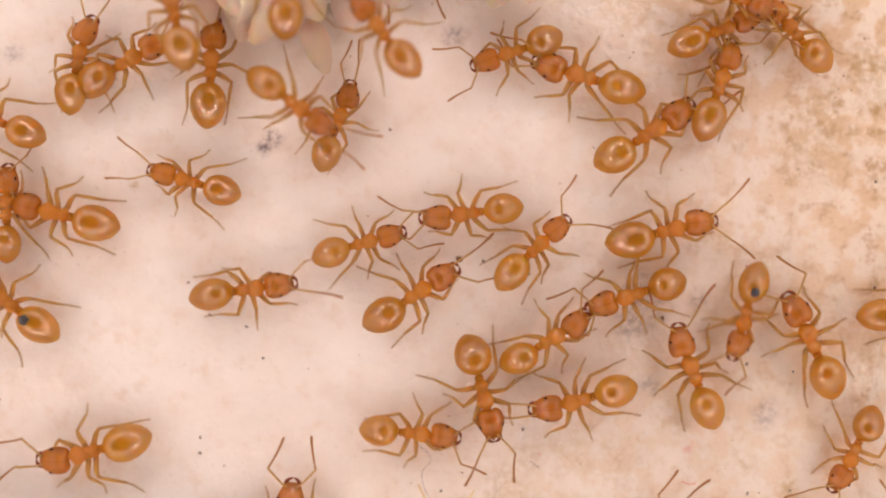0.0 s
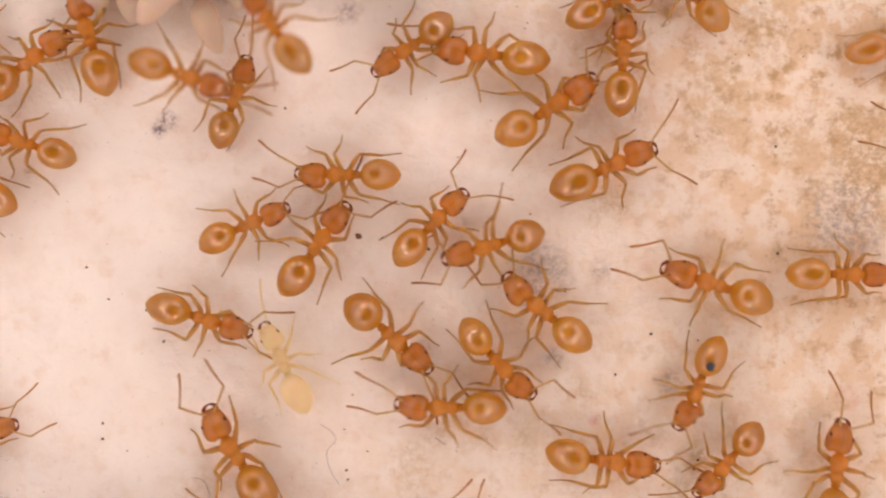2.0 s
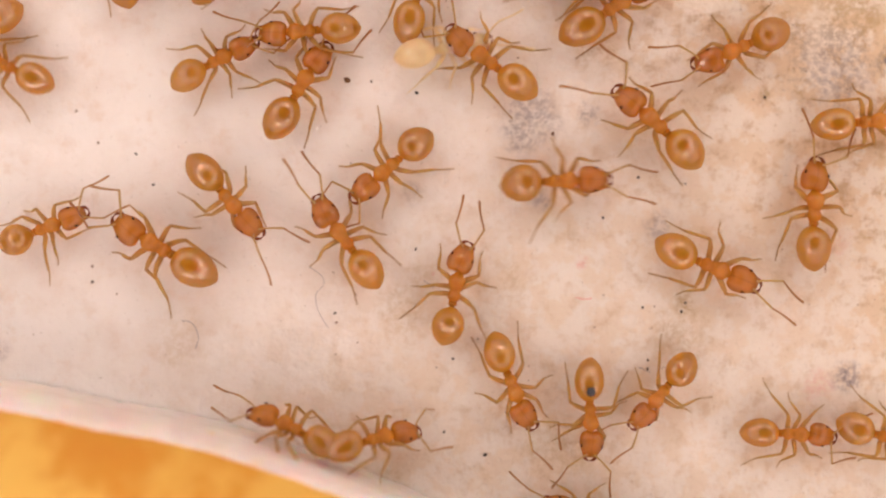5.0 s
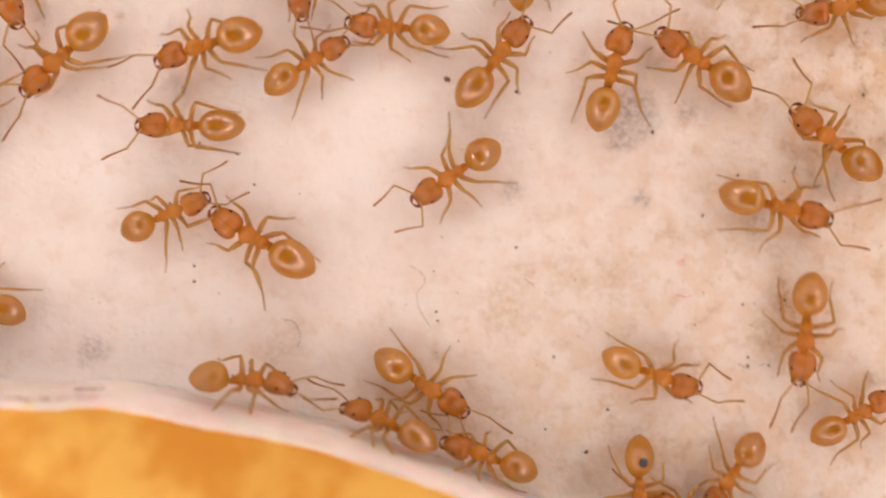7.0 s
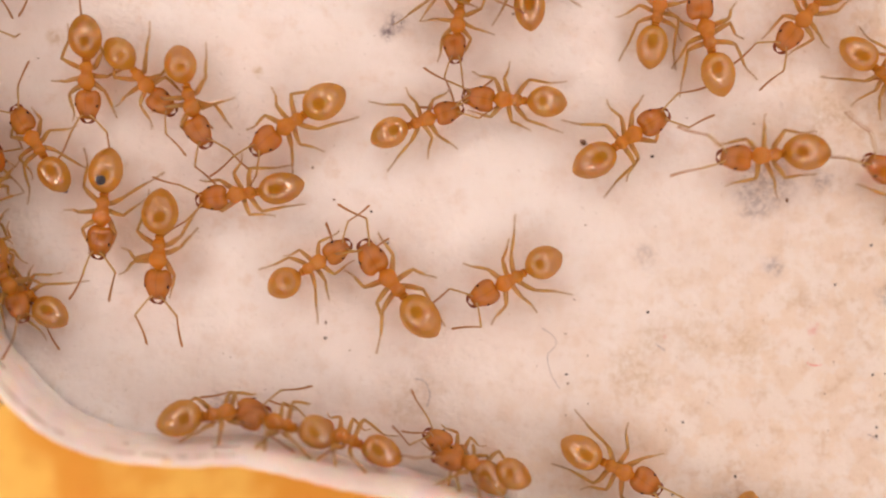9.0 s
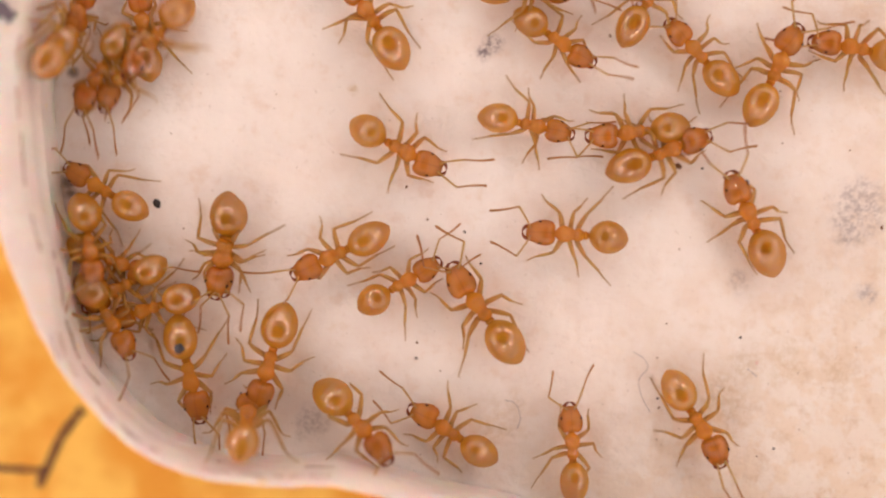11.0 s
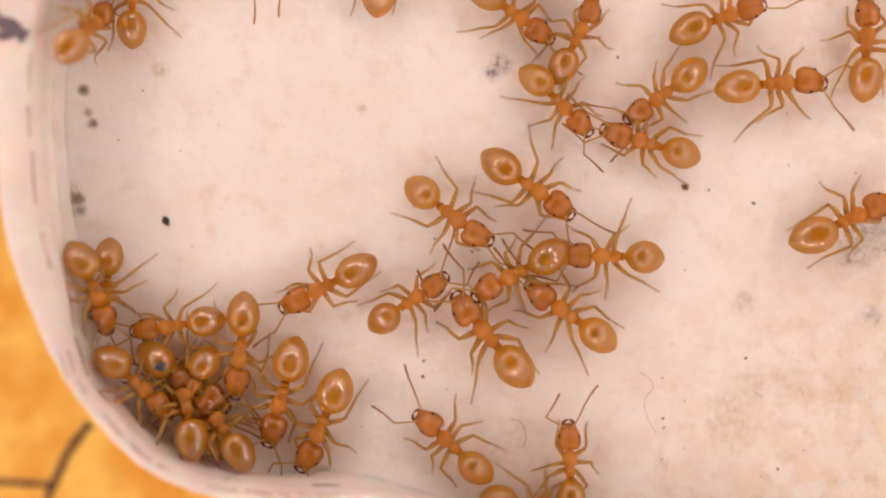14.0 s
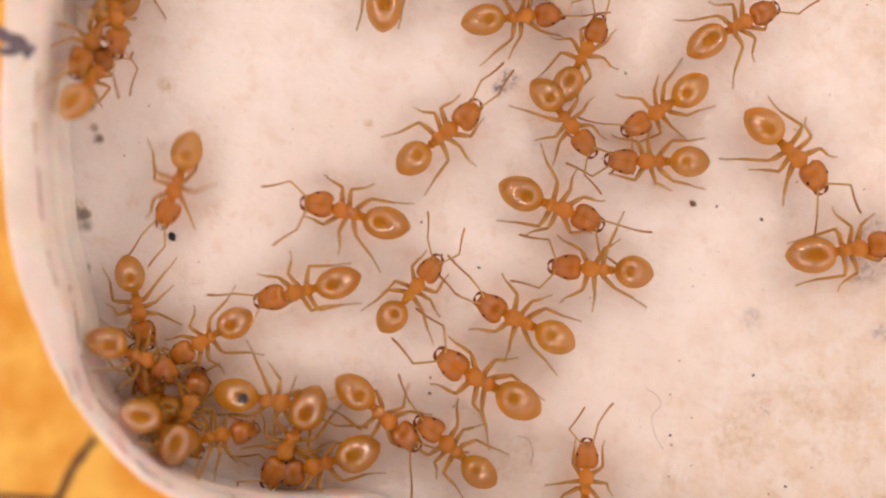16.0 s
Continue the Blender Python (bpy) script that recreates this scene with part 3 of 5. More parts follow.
CRUMBS = ((-13.07, 3.4, 0.055), (11.79, 7.57, 0.055), (11.83, 3.72, 0.055), (-10.92, 1.84, 0.055), (-12.28, 2.25, 0.055),
          (7.24, 0.86, 0.055), (7.36, -3.85, 0.055), (8.76, -4.01, 0.055), (-3.26, 4.44, 0.13), (-10.3, 0.71, 0.055),
          (8.9, -3.7, 0.055), (5.95, -0.59, 0.055), (-5.87, 9.09, 0.055), (0.49, -5.66, 0.055), (-3.76, -3.97, 0.055),
          (-0.83, -1.68, 0.055), (-12.52, -2.22, 0.055), (-22.07, 2.52, 0.17), (-0.75, 3.97, 0.07), (-2.39, 4.39, 0.05),
          (4.16, 2.47, 0.07), (8.94, 0.61, 0.04), (8.29, -6.06, 0.05), (-12.53, -2.78, 0.06), (-3.71, -4.31, 0.05),
          (7.53, -5.75, 0.05), (7.52, -6.07, 0.06), (2.42, -7.6, 0.06), (-3.82, -2.5, 0.04), (1.62, -9.13, 0.08),
          (0.15, -8.29, 0.05), (-22.54, -5.3, 0.16))
for i, (x, y, size) in enumerate(CRUMBS):
    crumb(x, y, size, GRIT if i % 4 else BROWN_GRIT, i + 1, "black crumb of grit on white plaster" if i % 4 else "dark brown crumb on white plaster")

hair(((-4.7, -2.3), (-4.3, -2.55), (-4.15, -2.9), (-4.45, -3.3), (-4.35, -3.9), (-4.0, -4.5)), FIBRE, "thin grey fibre curled on the plaster")
hair(((4.95, -3.45), (5.2, -3.53), (5.5, -3.5)), RED_FIBRE, "short red fibre on the plaster", 0.012)
hair(((-0.55, -2.8), (-0.3, -3.0), (-0.2, -3.05)), FIBRE, "short grey fibre on the plaster", 0.012)
hair(((7.2, -6.0), (7.5, -6.15), (7.6, -6.2)), FIBRE, "short grey fibre on the plaster", 0.012)
hair(((7.9, -6.05), (8.15, -6.0)), FIBRE, "short grey fibre on the plaster", 0.012)
hair(((-9.3, -4.2), (-8.9, -4.3), (-8.7, -4.8), (-8.8, -5.2)), FIBRE, "thin grey fibre curled on the plaster", 0.011)


def build_dust():
    """Fine dark dust, too small to count."""
    bm = bmesh.new()
    rng = random.Random(5)
    for k in range(230):
        x, y = rng.uniform(-24, 17), rng.uniform(-7, 14)
        if x < -6 and rng.random() < 0.55:
            continue
        s = rng.choice((0.010, 0.012, 0.015, 0.020, 0.030))
        made = bmesh.ops.create_icosphere(bm, subdivisions=1, radius=s)["verts"]
        for v in made:
            v.co = Vector((v.co.x * rng.uniform(0.7, 1.6), v.co.y, v.co.z * 0.6)) + Vector((x, y, 0.03))
    return tagged(finish("dust", bm, BROWN_GRIT), "fine brown dust scattered on the plaster", "dust", kind="stuff")


build_dust()
rng = random.Random(11)
for k in range(44):
    x = -13.4 + 12.6 * (k + rng.random()) / 44
    # the pile bulges out in the middle
    bulge = 2.0 * max(0.0, 1 - ((x + 9.3) / 2.0) ** 2)
    y = 14.3 + rng.uniform(-0.8, 1.8) - bulge * rng.random() + (0.7 if x > -5.5 else 0)
    fat = rng.uniform(0.46, 0.66)
    larva = build_brood(x, y, fat * 0.95 + (0.75 if k % 3 == 0 else 0.0), rng.uniform(40, 140), rng.uniform(1.9, 2.7), fat, rng.uniform(-8, 8))
    if k % 7 == 1:
        bm = bmesh.new()
        pebble(bm, (0, 0, 0), (0.26, 0.15, 0.08), k)
        finish("gut_spot", bm, GUT, larva, "dark gut showing through the skin", at=(0.2, 0.05, fat * 0.9 + 0.12))

pen_line(((-30.33, -7.85), (-29, -7.89), (-26.89, -7.95)), 0.14)
pen_line(((-27.2, -8.56), (-26.69, -7.33), (-26.34, -6.54), (-25.58, -5.47)), 0.2)
pen_line(((-27.74, 9.40), (-27.25, 9.04), (-26.83, 8.87), (-26.32, 8.49)), 0.26, 3.03, SMUDGE, "dark ink smudge on the rim of the tray")
pen_line(((-27.43, 8.56), (-27.01, 8.54), (-26.67, 8.74)), 0.16, 3.04, SMUDGE, "dark ink smudge on the rim of the tray")


def step_legs(ant, curves):
    """Tripod steps as far as the ant goes, and waving feelers."""
    legs = [o for o in ant.children if 0 <= o.get("slot", -1) < 6]
    times = [0.25 * k for k in range(65)]
    spots = [Vector([c.evaluate(frame(t)) for c in curves]) / MM for t in times]
    gone = [0.0]
    for a, b in zip(spots, spots[1:]):
        gone.append(gone[-1] + (b - a).length)
    start = random.uniform(0, 6.3)
    speed = [abs(gone[min(64, i + 1)] - gone[max(0, i - 1)]) / 0.5 for i in range(65)]
    if max(speed) > 0.4:
        for o in legs:
            s, base, at = o["slot"], o.rotation_euler.z, o.location.copy()
            side, tripod = (1 if s % 2 else -1), (0 if s in (0, 3, 4) else math.pi)
            rows = []
            for t, g, v in zip(times, gone, speed):
                swing_by = math.sin(g / 1.7 * 2 * math.pi + start + tripod) * min(1.0, v / 2.0) * 14 * side
                rows.append((t, Matrix.Translation(at) @ Matrix.Rotation(base + radians(swing_by), 4, "Z")))
            walk(o, rows)
    head = next(o for o in ant.children if o.get("slot", -1) == 21)
    for side, a, b in ((1, 10, 12), (-1, 11, 13)):
        base = next(o for o in head.children if o.get("slot", -1) == a)
        tip = next(o for o in head.children if o.get("slot", -1) == b)
        r0, r1, at = base.rotation_euler.z, tip.rotation_euler.z, base.location.copy()
        p, q = random.uniform(0, 6.3), random.uniform(0, 6.3)
        one, two = [], []
        for t in times[::2]:
            turn = r0 + radians(11) * math.sin(t * 2.3 + p)
            m = Matrix.Translation(at) @ Matrix.Rotation(turn, 4, "Z")
            one.append((t, m))
            two.append((t, Matrix.Translation(m @ (Vector((0.68, 0.60 * side, 0.02)) * MM)) @ Matrix.Rotation(r1 + radians(16) * math.sin(t * 3.1 + q), 4, "Z")))
        walk(base, one)
        walk(tip, two)


def fidget():
    for ant in [o for o in scene.objects if o.get("category") == "ant"]:
        keys = ant.animation_data
        bag = keys.action.layers[0].strips[0].channelbag(keys.action_slot).fcurves
        step_legs(ant, [c for c in bag if c.data_path == "location"][:2])


def swung(ob, size):
    swing(ob, None, size)
    return ob


def motions():
    walk(RING, PATH)
    walk(another(0.97), [
            (0, place(-15.36, 11.21, 31)), (0.5, place(-15.22, 11.16, 23)), (1, place(-14.92, 10.75, 2)), (1.5, place(-14.67, 10.66, 3)), (2, place(-14.9, 10.68, 36)),
            (5, place(-18.34, 8.99, -31)), (8, place(-21.78, 7.31, -98)), (8.5, place(-21.46, 6.67, -98)), (9, place(-21.1, 6.7, -87)), (9.5, place(-20.74, 4.05, -89)),
            (10, place(-20.16, 2.08, -91)), (10.2, place(-20.31, 1.33, -96)), (12.3, place(-17.89, 0.62, -96)), (12.5, place(-18.34, 0.25, -96)), (13, place(-19.35, -0.68, -100)),
            (13.5, place(-19.31, -1.41, -91)), (14, place(-19.07, -1.95, -93)), (14.5, place(-18.69, -0.75, -70)), (15, place(-17.62, -0.9, -44)), (15.5, place(-15.34, -2.12, -32)),
            (16, place(-14.22, -3.51, -39))])
    walk(another(1), [
            (0, place(-12.26, 11.04, 87)), (0.5, place(-12.56, 10.56, 101)), (1, place(-12.5, 10.36, 105)), (1.5, place(-12.6, 10.78, 109)), (2, place(-12.67, 11.53, 107)),
            (2.5, place(-12.77, 11.49, 110)), (3, place(-12.63, 11.38, 106)), (3.5, place(-12.23, 10.11, 102)), (4, place(-12.24, 9.93, 97)), (4.5, place(-11.84, 9.68, 92)),
            (5.65, place(-11.38, 7.84, 151)), (6.8, place(-10.91, 6, 210)), (7, place(-11.91, 5.66, 197)), (7.5, place(-13.41, 5.43, 198)), (8, place(-13.51, 5.5, 193)),
            (8.5, place(-14.12, 5.38, 193)), (9, place(-13.66, 5, 215)), (9.5, place(-13.65, 5.4, 198)), (10, place(-13.7, 7.09, 152)), (10.2, place(-14.17, 7.48, 147)),
            (12.5, place(-14.57, 12.04, 90)), (16, place(-14.66, 12.24, 90))])
    walk(another(0.95), [
            (0, place(-9.49, 13.84, 94, 1.6)), (1.5, place(-9.06, 13.48, 94, 1.6)), (1.75, place(-7.97, 15.27, 45)), (16, place(-7.97, 15.27, 45))])
    walk(another(0.96), [
            (0, place(-13.3, 12.74, 102, 1.4)), (1, place(-13.21, 13.05, 100, 1.4)), (1.5, place(-12.33, 13.04, 97, 1.4)), (1.75, place(-12.72, 15.35, 90)), (16, place(-12.72, 15.35, 90))])
    walk(another(0.91), [
            (0, place(-6.1, 12.2, 129, 1.6)), (0.5, place(-6.06, 12.08, 130, 1.6)), (1, place(-5.97, 11.71, 128, 1.6)), (1.5, place(-5.94, 11.64, 126, 1.6)), (2, place(-5.96, 11.59, 125, 1.6)),
            (2.5, place(-5.99, 11.64, 125, 1.6)), (3, place(-6.05, 11.7, 125, 1.6)), (3.3, place(-5.19, 10.55, 125, 1.6)), (8, place(-5.24, 9.94, 89)), (9, place(-5.32, 10.33, 89)),
            (10, place(-5.32, 10.4, 89)), (12.3, place(-3.19, 10.22, 14)), (12.5, place(-3.05, 10.44, 14)), (13, place(-2.34, 10.55, 17)), (13.5, place(-2.41, 10.61, 22)),
            (14, place(-2.33, 10.51, 21)), (14.5, place(-2.37, 10.53, 22)), (15, place(-2.37, 10.65, 28)), (15.5, place(-2.02, 10.73, 25)), (16, place(-2.11, 10.79, 29))])
    walk(another(0.93), [
            (0, place(-9.15, 9.75, -36, 1.2)), (0.5, place(-9.29, 9.7, -42, 1.2)), (1, place(-9.21, 9.82, -32, 1.2)), (1.5, place(-9.14, 9.99, -20, 1.2)), (2, place(-9.16, 10.02, -20, 1.2)),
            (2.5, place(-9.2, 10, -20, 1.2)), (3, place(-9.31, 9.9, -20, 1.2)), (3.3, place(-8.51, 8.75, -20, 1.2)), (13, place(-9.3, 10.69, 2)), (13.5, place(-9.61, 10.65, -23)),
            (14, place(-9.78, 10.42, -34)), (14.5, place(-10.28, 10.55, -18)), (15, place(-10.21, 10.68, -10)), (15.5, place(-10, 10.95, -1)), (16, place(-9.94, 10.82, 7))])
    walk(another(0.88), [
            (0, place(-7.72, 9.18, 70)), (0.5, place(-7.69, 9.17, 70)), (1, place(-7.52, 9.16, 79)), (1.5, place(-7.63, 9.25, 68)), (2, place(-7.6, 9.3, 70)),
            (2.5, place(-7.59, 9.28, 68)), (3, place(-7.58, 9.25, 69)), (3.5, place(-7.56, 9.2, 69)), (4, place(-7.59, 9.21, 69)), (4.5, place(-7.6, 9.18, 69)),
            (4.6, place(-7.36, 8.69, 69)), (5.37, place(-7.7, 8.47, 14)), (6.13, place(-8.03, 8.25, -41)), (6.9, place(-8.36, 8.03, -96)), (7, place(-8.39, 8.19, -96)),
            (7.5, place(-8.25, 8.88, -97)), (8, place(-8.29, 9.39, -97)), (8.5, place(-7.93, 9.18, -97)), (9, place(-7.84, 8.84, -98)), (9.5, place(-7.68, 8.67, -90)),
            (10, place(-7.81, 8.54, -83)), (10.2, place(-8.04, 8.42, -83)), (11.25, place(-7.79, 8.99, -8)), (12.3, place(-7.55, 9.56, 67)), (12.5, place(-7.54, 9.59, 67)),
            (13, place(-7.49, 9.62, 67)), (13.5, place(-7.45, 9.65, 67)), (14, place(-7.46, 9.61, 66)), (14.5, place(-7.45, 9.64, 66)), (15, place(-7.51, 9.61, 65)),
            (15.5, place(-7.49, 9.54, 64)), (16, place(-7.54, 9.5, 64))])
    walk(another(0.99), [
            (0, place(-20, 9.09, 160)), (0.5, place(-20.11, 8.99, 160)), (4, place(-19.49, 8.51, 218)), (7.5, place(-18.87, 8.04, 277)), (8, place(-19.03, 6.69, 277)),
            (8.5, place(-18.48, 6.46, 295)), (9, place(-17.42, 5.79, 286)), (9.5, place(-16.66, 5.12, 296)), (10, place(-15.89, 4.84, 317)), (10.2, place(-15.21, 4.9, 333)),
            (12.3, place(-12.08, 3.64, 331)), (12.5, place(-11.81, 3.42, 331)), (13, place(-11.58, 3.33, 334)), (13.5, place(-11.77, 3.42, 334)), (14, place(-11.79, 3.16, 324)),
            (14.5, place(-11.86, 3.57, 337)), (15, place(-12.18, 4.15, 365)), (15.5, place(-12.42, 5.37, 387)), (16, place(-12.48, 6.45, 401))])
    walk(another(0.88), [
            (0, place(-12.89, 7.02, 165)), (0.5, place(-13.33, 7.38, 157)), (1, place(-13.69, 7.55, 158)), (1.5, place(-14.31, 7.51, 162)), (2, place(-14.96, 7.81, 161)),
            (2.5, place(-15.34, 8.04, 160)), (3, place(-15.36, 8.22, 159)), (3.5, place(-14.91, 7.43, 158)), (4, place(-15.33, 8.32, 157)), (4.5, place(-15.34, 8.31, 156)),
            (4.6, place(-15.14, 7.83, 156)), (6.8, place(-19.51, -3.19, 150)), (7, place(-20.07, -3.16, 150)), (7.5, place(-20.97, -2.92, 155)), (8, place(-21.86, -2.72, 162)),
            (8.5, place(-22.48, -2.11, 150)), (9, place(-23.17, -1.25, 141)), (9.5, place(-22.9, -0.61, 173)), (10, place(-22.6, -1.28, 211)), (12.3, place(-21.58, -1.16, 184)),
            (12.5, place(-21.62, -1.23, 184)), (13, place(-21.7, -1.19, 178)), (13.5, place(-21.57, -1, 186)), (14, place(-21.45, -1.21, 190)), (14.5, place(-21.27, -1.19, 191)),
            (15, place(-21.18, -1.33, 194)), (15.5, place(-20.81, -1.4, 202)), (16, place(-20.51, -1.05, 212))])
    walk(another(1.03), [
            (0, place(-17.54, 5.76, 167)), (0.5, place(-17.55, 6.08, 154)), (1, place(-17.58, 6.29, 154)), (1.5, place(-17.5, 6.32, 154)), (1.8, place(-17.39, 6.41, 154)),
            (6.8, place(-16.66, 5.58, 225)), (7, place(-17.03, 5.31, 223)), (7.5, place(-17.54, 4.33, 242)), (8, place(-17.75, 2.98, 263)), (8.5, place(-18.31, 1.56, 261)),
            (9, place(-18.42, 0.39, 269)), (9.5, place(-18.15, -0.92, 270)), (10, place(-17.56, -2.08, 288)), (10.2, place(-17.22, -2.61, 290)), (11.25, place(-17.86, -3.12, 249)),
            (12.3, place(-17.96, -4.44, 265)), (12.5, place(-17.97, -4.44, 264)), (13, place(-17.36, -4.63, 300)), (13.5, place(-17.86, -3.87, 253)), (14, place(-17.53, -3.54, 257)),
            (14.5, place(-18.12, -3.39, 221)), (15, place(-18.77, -4.37, 213)), (15.5, place(-17.51, -4.44, 268)), (16, place(-17.39, -4.57, 244))])
    walk(another(0.91), [
            (0, place(-19.47, 5.81, 90)), (0.5, place(-19.51, 5.85, 90)), (8, place(-22.87, 4.24, 122)), (8.5, place(-22.87, 4.1, 122)), (9, place(-22.82, 3.96, 122)),
            (9.5, place(-22.76, 5.16, 100)), (10, place(-22.62, 6.58, 101)), (10.2, place(-22.5, 7.32, 101)), (12.3, place(-22.71, 9.17, 93)), (12.5, place(-22.7, 9.29, 93)),
            (13, place(-23.14, 10.23, 93)), (13.5, place(-23.19, 10.97, 92)), (14, place(-23.43, 10.49, 92)), (14.5, place(-23.51, 9.44, 99)), (15, place(-23.8, 10.11, 87)),
            (15.5, place(-23.59, 11.18, 86)), (16, place(-23.82, 12.12, 86))])
    walk(another(1, True), [
            (0, place(-19.27, 2.53, 145)), (0.5, place(-19.79, 2.59, 145)), (4, place(-20.04, 3.15, 208)), (7.5, place(-20.29, 3.71, 270)), (8, place(-20.07, 2.21, 270)),
            (8.5, place(-20.2, 1.61, 268)), (9, place(-20.45, 1.88, 266)), (9.5, place(-20.46, 0.32, 267)), (10, place(-20.46, -2.3, 269)), (10.2, place(-20.18, -3.56, 281)),
            (12.3, place(-21.48, -3.19, 290)), (12.5, place(-21.49, -3.25, 292)), (13, place(-21.52, -2.97, 297)), (13.5, place(-21.15, -2.8, 335)), (14, place(-21, -3.11, 328)),
            (14.5, place(-20.85, -3, 343)), (15, place(-20.62, -3.04, 346)), (15.5, place(-19.88, -2.43, 370)), (16, place(-18.16, -3.17, 353))])
    walk(another(0.97), [
            (0, place(-10.88, 3.21, 9)), (0.5, place(-9.82, 2.32, -15)), (1, place(-8.98, 1.97, -17)), (1.5, place(-8.81, 1.71, -17)), (2, place(-8.79, 1.58, -17)),
            (2.5, place(-8.71, 1.57, -18)), (3, place(-8.52, 0.98, -37)), (3.5, place(-7.51, 0.33, -37)), (4, place(-7.58, 0.41, -33)), (4.5, place(-7.26, 0.17, -34)),
            (4.7, place(-7.19, 0.03, -36)), (5.75, place(-9.14, 1.33, -114)), (6.8, place(-11.1, 2.64, -193)), (7, place(-12.6, 2.81, -181)), (7.5, place(-14.26, 3.24, -196)),
            (8, place(-14.72, 3.01, -188)), (8.5, place(-15.13, 2.49, -171)), (9, place(-15.34, 2.4, -171)), (9.5, place(-15.62, 2.22, -177)), (10, place(-15.4, 1.79, -160)),
            (10.2, place(-15.36, 1.52, -155)), (12.3, place(-15.57, 0.72, -152)), (12.5, place(-15.59, 0.73, -155)), (13, place(-15.95, 0.6, -155)), (13.5, place(-16.24, 0.4, -149)),
            (14, place(-16.13, 0.4, -151)), (14.5, place(-15.91, 0.47, -147)), (15, place(-15.63, 0.84, -153)), (15.5, place(-15.64, 0.94, -139)), (16, place(-17.13, 0.79, -165))])
    walk(another(0.88), [
            (0, place(-6.8, 4.93, 17)), (0.5, place(-6.49, 4.8, 17)), (1, place(-6.59, 4.71, 16)), (1.5, place(-7.09, 4.74, 17)), (2, place(-7.22, 4.85, 23)),
            (2.5, place(-7.21, 4.64, 21)), (3, place(-7.49, 4.71, 19)), (3.5, place(-7.75, 4.83, 26)), (4, place(-8.06, 4.81, 19)), (4.5, place(-8.12, 4.92, 19)),
            (4.7, place(-7.87, 5.04, 22)), (6.8, place(-8.23, 5.09, 34)), (7, place(-8.25, 4.99, 30)), (7.5, place(-8.73, 5.02, 20)), (8, place(-8.89, 4.93, 15)),
            (8.5, place(-9.08, 5.13, 19)), (9, place(-9.23, 5.03, 20)), (9.5, place(-9.11, 5.07, 18)), (10, place(-8.87, 4.83, 5)), (10.2, place(-8.86, 4.77, 4)),
            (12.3, place(-8.13, 7.68, -47)), (12.5, place(-8.01, 7.62, -49)), (13, place(-7.97, 7.47, -53)), (13.5, place(-8.08, 7.31, -45)), (14, place(-8.03, 7.31, -43)),
            (14.5, place(-7.95, 7.28, -43)), (15, place(-7.9, 7.22, -46)), (15.5, place(-7.96, 7.16, -47)), (16, place(-8.04, 7.26, -50))])
    walk(another(0.96), [
            (0, place(-2.92, 6.1, -171)), (0.5, place(-3.03, 6.27, -176)), (1, place(-3.13, 6.41, -180)), (1.5, place(-3.36, 6.73, -183)), (2, place(-3.64, 6.62, -180)),
            (2.5, place(-3.81, 6.73, -177)), (3, place(-3.99, 6.37, -173)), (3.5, place(-4.32, 6.4, -169)), (4.5, place(-4.83, 6.22, -175)), (4.7, place(-4.63, 6.09, -175)),
            (6.8, place(-5.06, 6.34, -187)), (7, place(-5.09, 6.22, -185)), (7.5, place(-5.48, 6.05, -180)), (8, place(-5.49, 5.82, -173)), (8.5, place(-5.72, 5.86, -180)),
            (9, place(-5.86, 5.86, -182)), (9.5, place(-5.6, 5.89, -183)), (10, place(-5.14, 5.58, -168)), (10.2, place(-5.01, 5.42, -162)), (12.3, place(-4.8, 5.88, -190)),
            (12.5, place(-4.7, 5.87, -189)), (13, place(-4.61, 5.83, -190)), (13.5, place(-4.68, 5.96, -195)), (14, place(-4.74, 5.92, -194)), (14.5, place(-4.76, 5.89, -189)),
            (15, place(-4.73, 5.83, -182)), (15.5, place(-4.76, 5.93, -181)), (16, place(-4.77, 5.87, -178))])
    walk(another(0.9), [
            (0, place(-0.59, 4.84, 45)), (0.5, place(-0.59, 4.83, 44)), (1, place(-0.59, 4.82, 45)), (1.5, place(-0.59, 4.81, 45)), (2, place(-0.6, 4.84, 45)),
            (2.5, place(-0.66, 5.06, 37)), (3, place(-0.65, 5.51, 32)), (3.5, place(-0.77, 6.04, 50)), (4, place(-0.97, 6.32, 70)), (4.5, place(-0.81, 6.9, 69)),
            (4.7, place(-0.71, 7.16, 69)), (7.5, place(-0.35, 8.85, 80)), (8, place(-0.39, 8.93, 80)), (8.5, place(-0.56, 8.91, 80)), (9, place(-0.75, 8.99, 80)),
            (9.5, place(-0.82, 9.01, 84)), (10, place(-1.17, 8.76, 88)), (11.15, place(-3.04, 8.32, 143)), (12.3, place(-4.91, 7.89, 198)), (12.5, place(-4.87, 7.93, 198)),
            (13, place(-4.45, 7.94, 206)), (13.5, place(-4.21, 7.81, 213)), (14, place(-4.26, 7.73, 218)), (14.5, place(-4.39, 7.75, 223)), (15, place(-4.48, 7.62, 226)),
            (15.5, place(-4.52, 7.68, 224)), (16, place(-4.57, 7.8, 215))])
